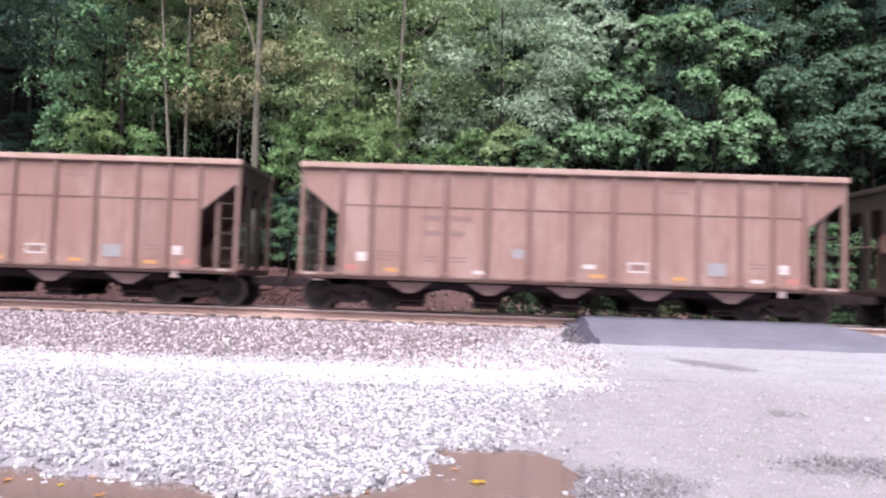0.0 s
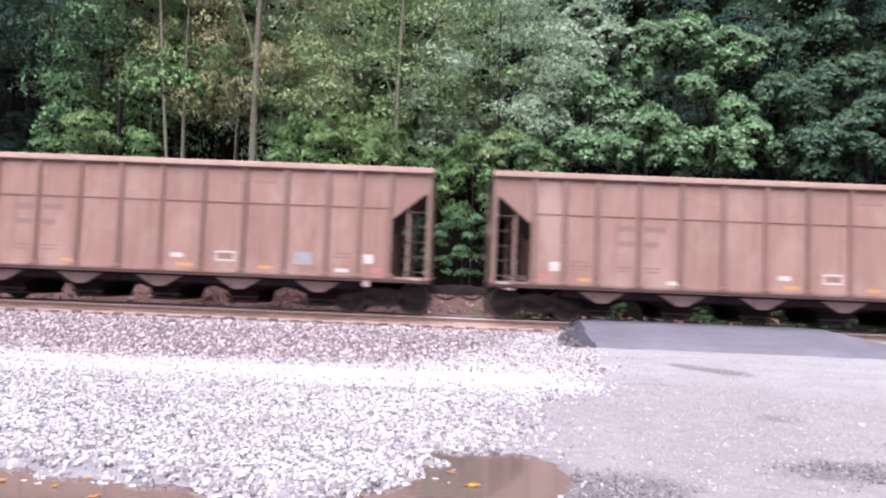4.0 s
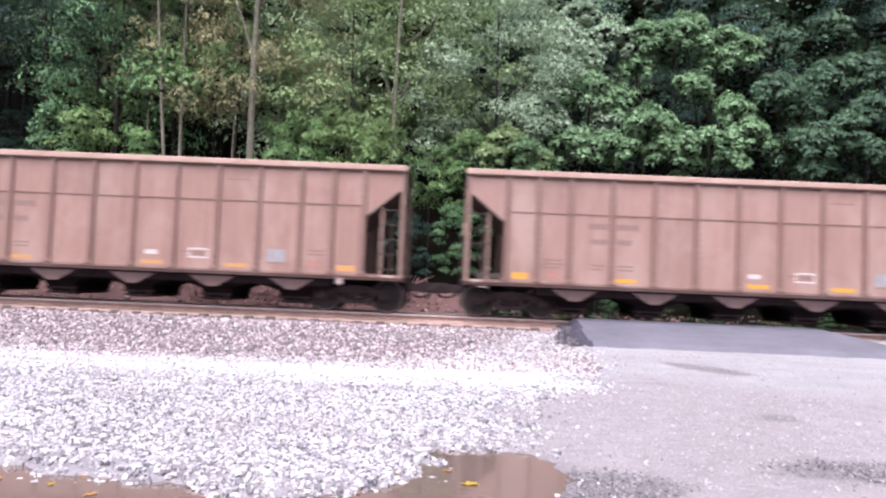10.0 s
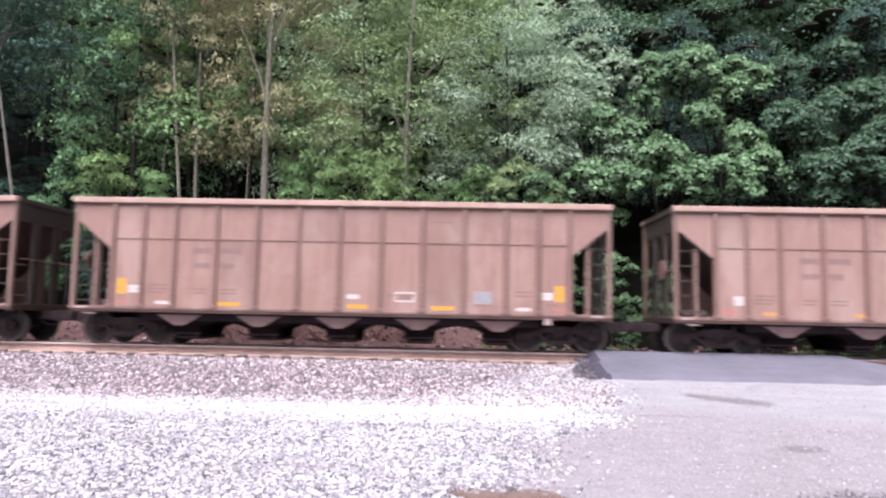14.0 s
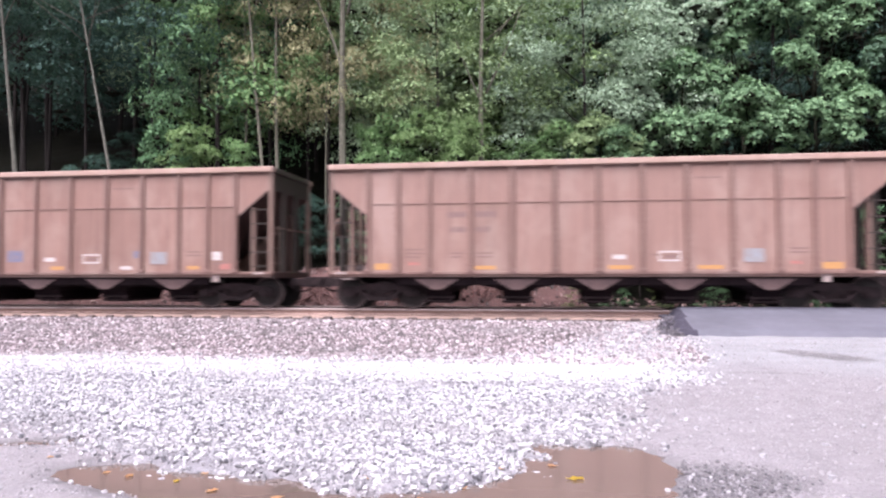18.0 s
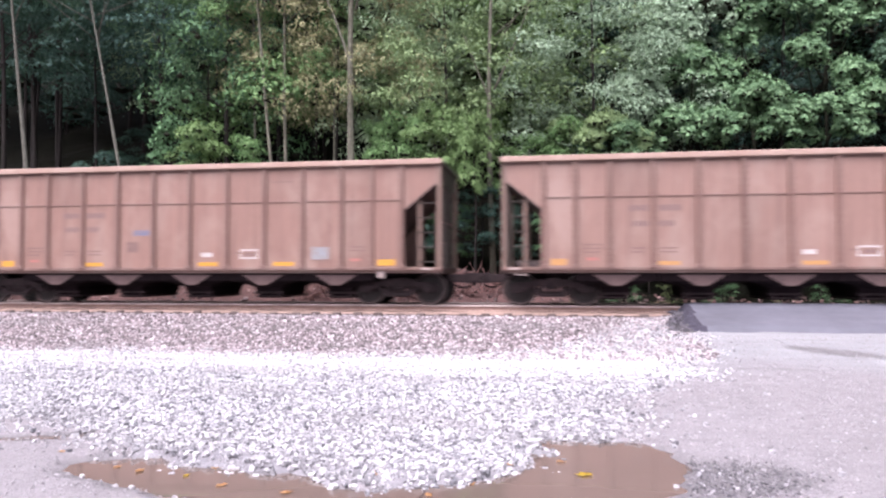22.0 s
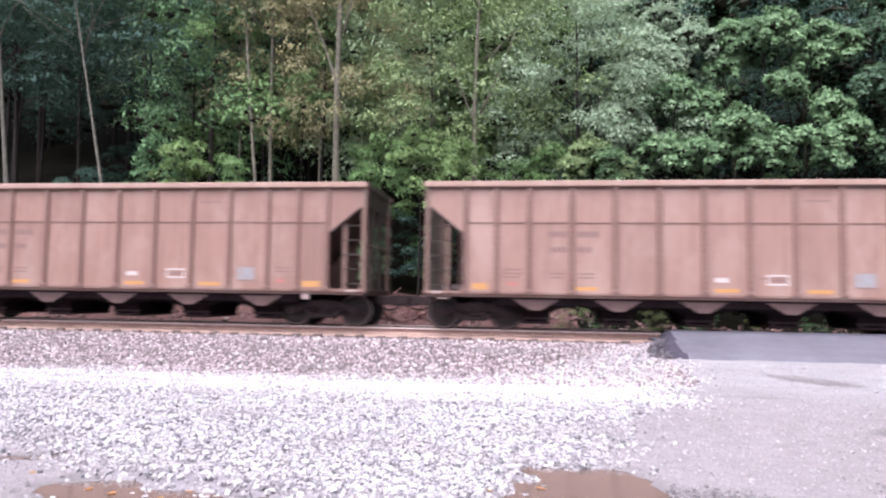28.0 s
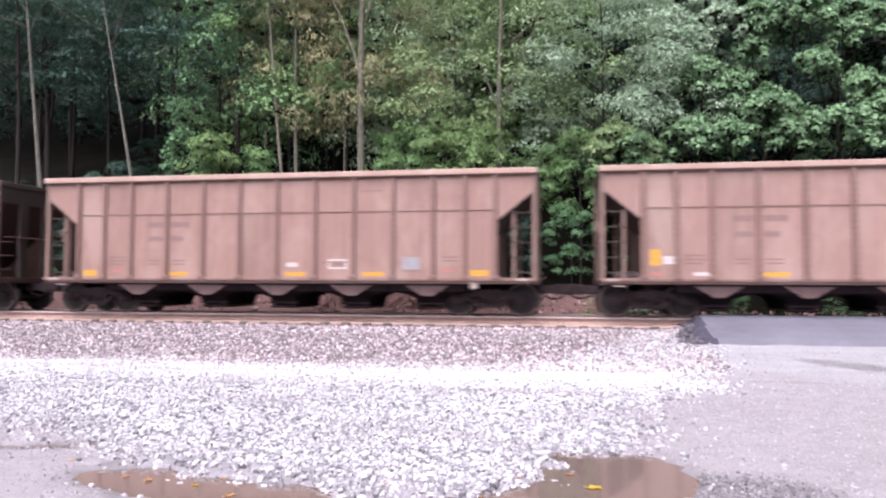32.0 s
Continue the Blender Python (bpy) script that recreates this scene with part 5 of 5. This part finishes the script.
        tree(x, rng.uniform(26.3, 27.3), rng.uniform(2.6, 3.6), "shrub", LEAF_L if x < -15.5 or i % 3 else LEAF_E, rng.randrange(3), 0.03, (0, 0), SHADEBARK, "leafy undergrowth along the top of the bank", rng.uniform(1.0, 1.4), spin())
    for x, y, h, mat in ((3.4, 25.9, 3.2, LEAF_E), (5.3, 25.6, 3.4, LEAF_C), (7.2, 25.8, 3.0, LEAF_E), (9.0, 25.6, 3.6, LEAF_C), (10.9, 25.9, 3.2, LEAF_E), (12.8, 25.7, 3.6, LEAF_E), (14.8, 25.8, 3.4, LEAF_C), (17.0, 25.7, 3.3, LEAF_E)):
        tree(x, y, h, "shrub", mat, rng.randrange(3), 0.03, (0, 0), SHADEBARK, "leafy green bush under the hanging vines", rng.uniform(0.9, 1.2), spin())
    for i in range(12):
        tree(rng.uniform(-34, -16), rng.uniform(29, 34), rng.uniform(2.0, 3.5), "shrub", LEAF_L, rng.randrange(3), 0.03, (0, 0), SHADEBARK, "undergrowth of the shaded woods in shade-dark colours", rng.uniform(1.0, 1.5), spin())
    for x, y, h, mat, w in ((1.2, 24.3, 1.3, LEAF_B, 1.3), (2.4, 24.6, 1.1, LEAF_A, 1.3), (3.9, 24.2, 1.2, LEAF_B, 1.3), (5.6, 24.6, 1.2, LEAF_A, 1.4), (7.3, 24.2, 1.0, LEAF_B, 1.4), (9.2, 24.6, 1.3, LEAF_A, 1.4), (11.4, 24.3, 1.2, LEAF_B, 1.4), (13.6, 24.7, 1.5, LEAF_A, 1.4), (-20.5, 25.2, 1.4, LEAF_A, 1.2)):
        tree(x, y, h, "weed", LEAF_W if mat is LEAF_B else LEAF_E, rng.randrange(3), 0.02, (0, 0), SHADEBARK, "low weedy shrub beside the track", w, spin())
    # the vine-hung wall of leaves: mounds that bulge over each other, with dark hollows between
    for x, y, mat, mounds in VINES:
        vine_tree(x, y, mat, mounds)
    # The rear vines' dark leaf colour supplies the shade seen in the hollows.
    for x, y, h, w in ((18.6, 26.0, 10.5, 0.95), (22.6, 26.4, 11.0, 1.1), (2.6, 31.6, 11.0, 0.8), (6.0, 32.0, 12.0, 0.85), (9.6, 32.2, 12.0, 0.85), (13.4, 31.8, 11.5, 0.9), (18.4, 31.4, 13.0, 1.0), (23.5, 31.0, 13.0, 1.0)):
        tree(x, y, h, "vine", LEAF_V if y < 28 else LEAF_L, rng.randrange(4), 0.14, (rng.uniform(-0.03, 0.03), -0.02), SHADEBARK, "tree hung thick with dark green vines", w, spin())
    # trunks on the slope, their shade put into dark bark and leaf colours
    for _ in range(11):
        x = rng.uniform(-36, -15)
        tree(x, rng.uniform(29, 36), rng.uniform(13, 16), "sparse", LEAF_L, rng.randrange(4), rng.uniform(0.08, 0.16), (rng.uniform(-0.06, 0.06), 0), SHADEBARK, "tree of the shaded woods in shade-dark colours", rng.uniform(0.9, 1.2), spin())
    # the woods up the slope
    for y, step, h in ((36.0, 3.9, 13.0), (42.5, 4.7, 14.0), (50.0, 5.8, 15.0)):
        x = -0.95 * y
        while x < 0.8 * y:
            xx, yy = x + rng.uniform(-0.8, 0.8), y + rng.uniform(-1.6, 1.6)
            x += step * rng.uniform(0.8, 1.2)
            q = xx / yy
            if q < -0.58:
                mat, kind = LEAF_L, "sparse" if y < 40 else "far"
            elif q > 0.08:
                mat, kind = (LEAF_R if y < 40 else LEAF_P if q < 0.24 else LEAF_C), ("vine" if y < 40 else "far")
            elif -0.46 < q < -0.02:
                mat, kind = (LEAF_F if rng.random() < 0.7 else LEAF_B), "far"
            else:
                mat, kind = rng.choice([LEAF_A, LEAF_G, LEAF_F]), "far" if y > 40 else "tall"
            tree(xx, yy, h * rng.uniform(0.85, 1.15) * (1.2 if q > 0.08 else 1.0), kind, mat, rng.randrange(4), rng.uniform(0.09, 0.16), (rng.uniform(-0.05, 0.05), 0), SHADEBARK, "tree in the woods up the slope", rng.uniform(0.9, 1.2), spin())


build_woods()


def brush(x, y, seed, size=1.0):
    """Dead branches fallen down the bank."""
    rng = random.Random(seed)
    thing = tagged(new("brush_pile"), "tangle of dead reddish branches on the earth bank", "branches")
    thing.location = (x, y, float(ground_z(np.array([x]), np.array([y]))[0]))
    for _ in range(13):
        bm = bmesh.new()
        a, ln = rng.uniform(0, 6.28), rng.uniform(0.6, 1.5) * size
        p = Vector((rng.uniform(-0.6, 0.6), rng.uniform(-0.25, 0.25), 0.0))
        q = p + Vector((math.cos(a) * ln, math.sin(a) * ln * 0.4, rng.uniform(0.25, 0.8) * size))
        limb(bm, p, q, 0.028, 0.01, rng, 0.4, 4, 5)
        mid = p.lerp(q, 0.6)
        limb(bm, mid, mid + Vector((rng.uniform(-0.4, 0.4), 0, rng.uniform(0.1, 0.4))), 0.014, 0.006, rng, 0.3, 2, 4)
        part("branch", bm, DEADWOOD, thing)


for i, (x, y, s) in enumerate(((-9.4, 24.9, 1.2), (-8.4, 24.7, 1.5), (-7.3, 24.9, 1.4), (-6.3, 24.7, 1.6), (-5.2, 24.8, 1.3), (-3.9, 25.0, 1.2), (-2.9, 25.0, 1.5), (-1.7, 25.1, 1.2), (-12.5, 25.0, 1.0))):
    brush(x, y, i + 1, s)


# ---- small things on the ground ----
def fallen_leaf(x, y, z, size, turn, mat, seed):
    rng = random.Random(seed)
    bm = bmesh.new()
    ring = []
    for i in range(10):
        a = 2 * math.pi * i / 10
        r = size * (1.0 if i % 2 == 0 else 0.62) * rng.uniform(0.8, 1.1) * (1.25 if i == 0 else 1)
        ring.append(bm.verts.new((r * math.cos(a), 0.7 * r * math.sin(a), 0.006 + 0.12 * size * rng.uniform(0, 1))))
    c = bm.verts.new((0, 0, 0.004))
    for i in range(10):
        bm.faces.new((c, ring[i], ring[(i + 1) % 10]))
    r = bmesh.ops.solidify(bm, geom=bm.faces[:], thickness=0.0015)
    ob = tagged(new("fallen_leaf", mesh_of("fallen_leaf", bm, mat)), "yellow-orange fallen leaf lying in the puddle" if z < 0 else "orange-brown fallen leaf on the wet ground", "leaf", "fallen leaves")
    ob.matrix_basis = pose(x, y, z, 0, 0, turn)


def litter():
    rng = random.Random(17)
    for x, y, s, mat in ((0.256, 5.83, 0.085, FALLEN_Y), (-0.63, 5.49, 0.075, FALLEN), (0.065, 6.2, 0.05, FALLEN), (-0.35, 5.9, 0.045, FALLEN), (-3.35, 5.42, 0.06, FALLEN), (-3.6, 5.5, 0.04, FALLEN), (-2.5, 5.15, 0.06, FALLEN), (-1.95, 5.05, 0.055, FALLEN), (-2.77, 5.58, 0.05, FALLEN), (-1.36, 5.48, 0.06, FALLEN), (-2.9, 5.35, 0.04, FALLEN_Y), (-1.1, 4.9, 0.05, FALLEN), (0.55, 5.2, 0.05, FALLEN), (-0.9, 5.15, 0.05, FALLEN), (-2.2, 4.8, 0.05, FALLEN), (-4.3, 5.75, 0.045, FALLEN)):
        z = max(WATER_Z, float(ground_z(np.array([x]), np.array([y]))[0])) + 0.002
        fallen_leaf(x, y, z if z > WATER_Z + 0.01 else WATER_Z + 0.002, s, rng.uniform(0, 360), mat, int(100 * x))
    # single larger stones on the road
    shapes, tri = stone_shapes(8, np.random.default_rng(2))
    for x, y, s in ((4.05, 6.5, 0.11), (1.9, 6.6, 0.05), (3.3, 8.0, 0.05), (2.7, 9.6, 0.06), (1.55, 7.6, 0.045), (2.2, 5.9, 0.05), (5.2, 9.0, 0.06), (4.6, 10.6, 0.07), (1.1, 6.9, 0.05), (-5.6, 5.9, 0.05), (-4.7, 5.3, 0.05), (0.05, 6.75, 0.09), (-0.2, 6.7, 0.08), (2.6, 7.1, 0.045)):
        ob = new("stone", raw_mesh("stone", shapes[rng.randrange(8)] * s * np.array([1.2, 1.0, 0.7]), tri, [LIMESTONE]))
        tagged(ob, "loose pale limestone rock on the dirt road", "stone", "loose rocks")
        ob.matrix_basis = pose(x, y, float(ground_z(np.array([x]), np.array([y]))[0]) + s * 0.22, 0, 0, rng.uniform(0, 360))


litter()


# ---- what moves ----
def motions():
    """The train rolls by; the wheels turn with it."""
    for k, car in CARS.items():
        walk(car, [(t, pose(START_X + k * PITCH - SPEED * t + d, TRACK_Y, RAIL_Z)) for t, d in DRIFT])
        axles = [o for o in car.children if o.name.startswith("axle")]
        start = START_X + k * PITCH
        for ax in axles:
            def at(t):
                x = SPEED * t - np.interp(t, [a for a, b in DRIFT], [b for a, b in DRIFT])
                return pose(ax.location.x, 0, WHEEL_R) @ Matrix.Rotation(-x / WHEEL_R, 4, "Y")
            i0, i1 = (int(np.clip(30 * (start + e) / SPEED, 0, 960)) for e in (-36, 36))
            times = sorted({0, 960, *range(i0, i1 + 1)})
            rows = [(i / 30, at(np.clip(i, i0, i1) / 30)) for i in times]
            walk(ax, rows)


motions()
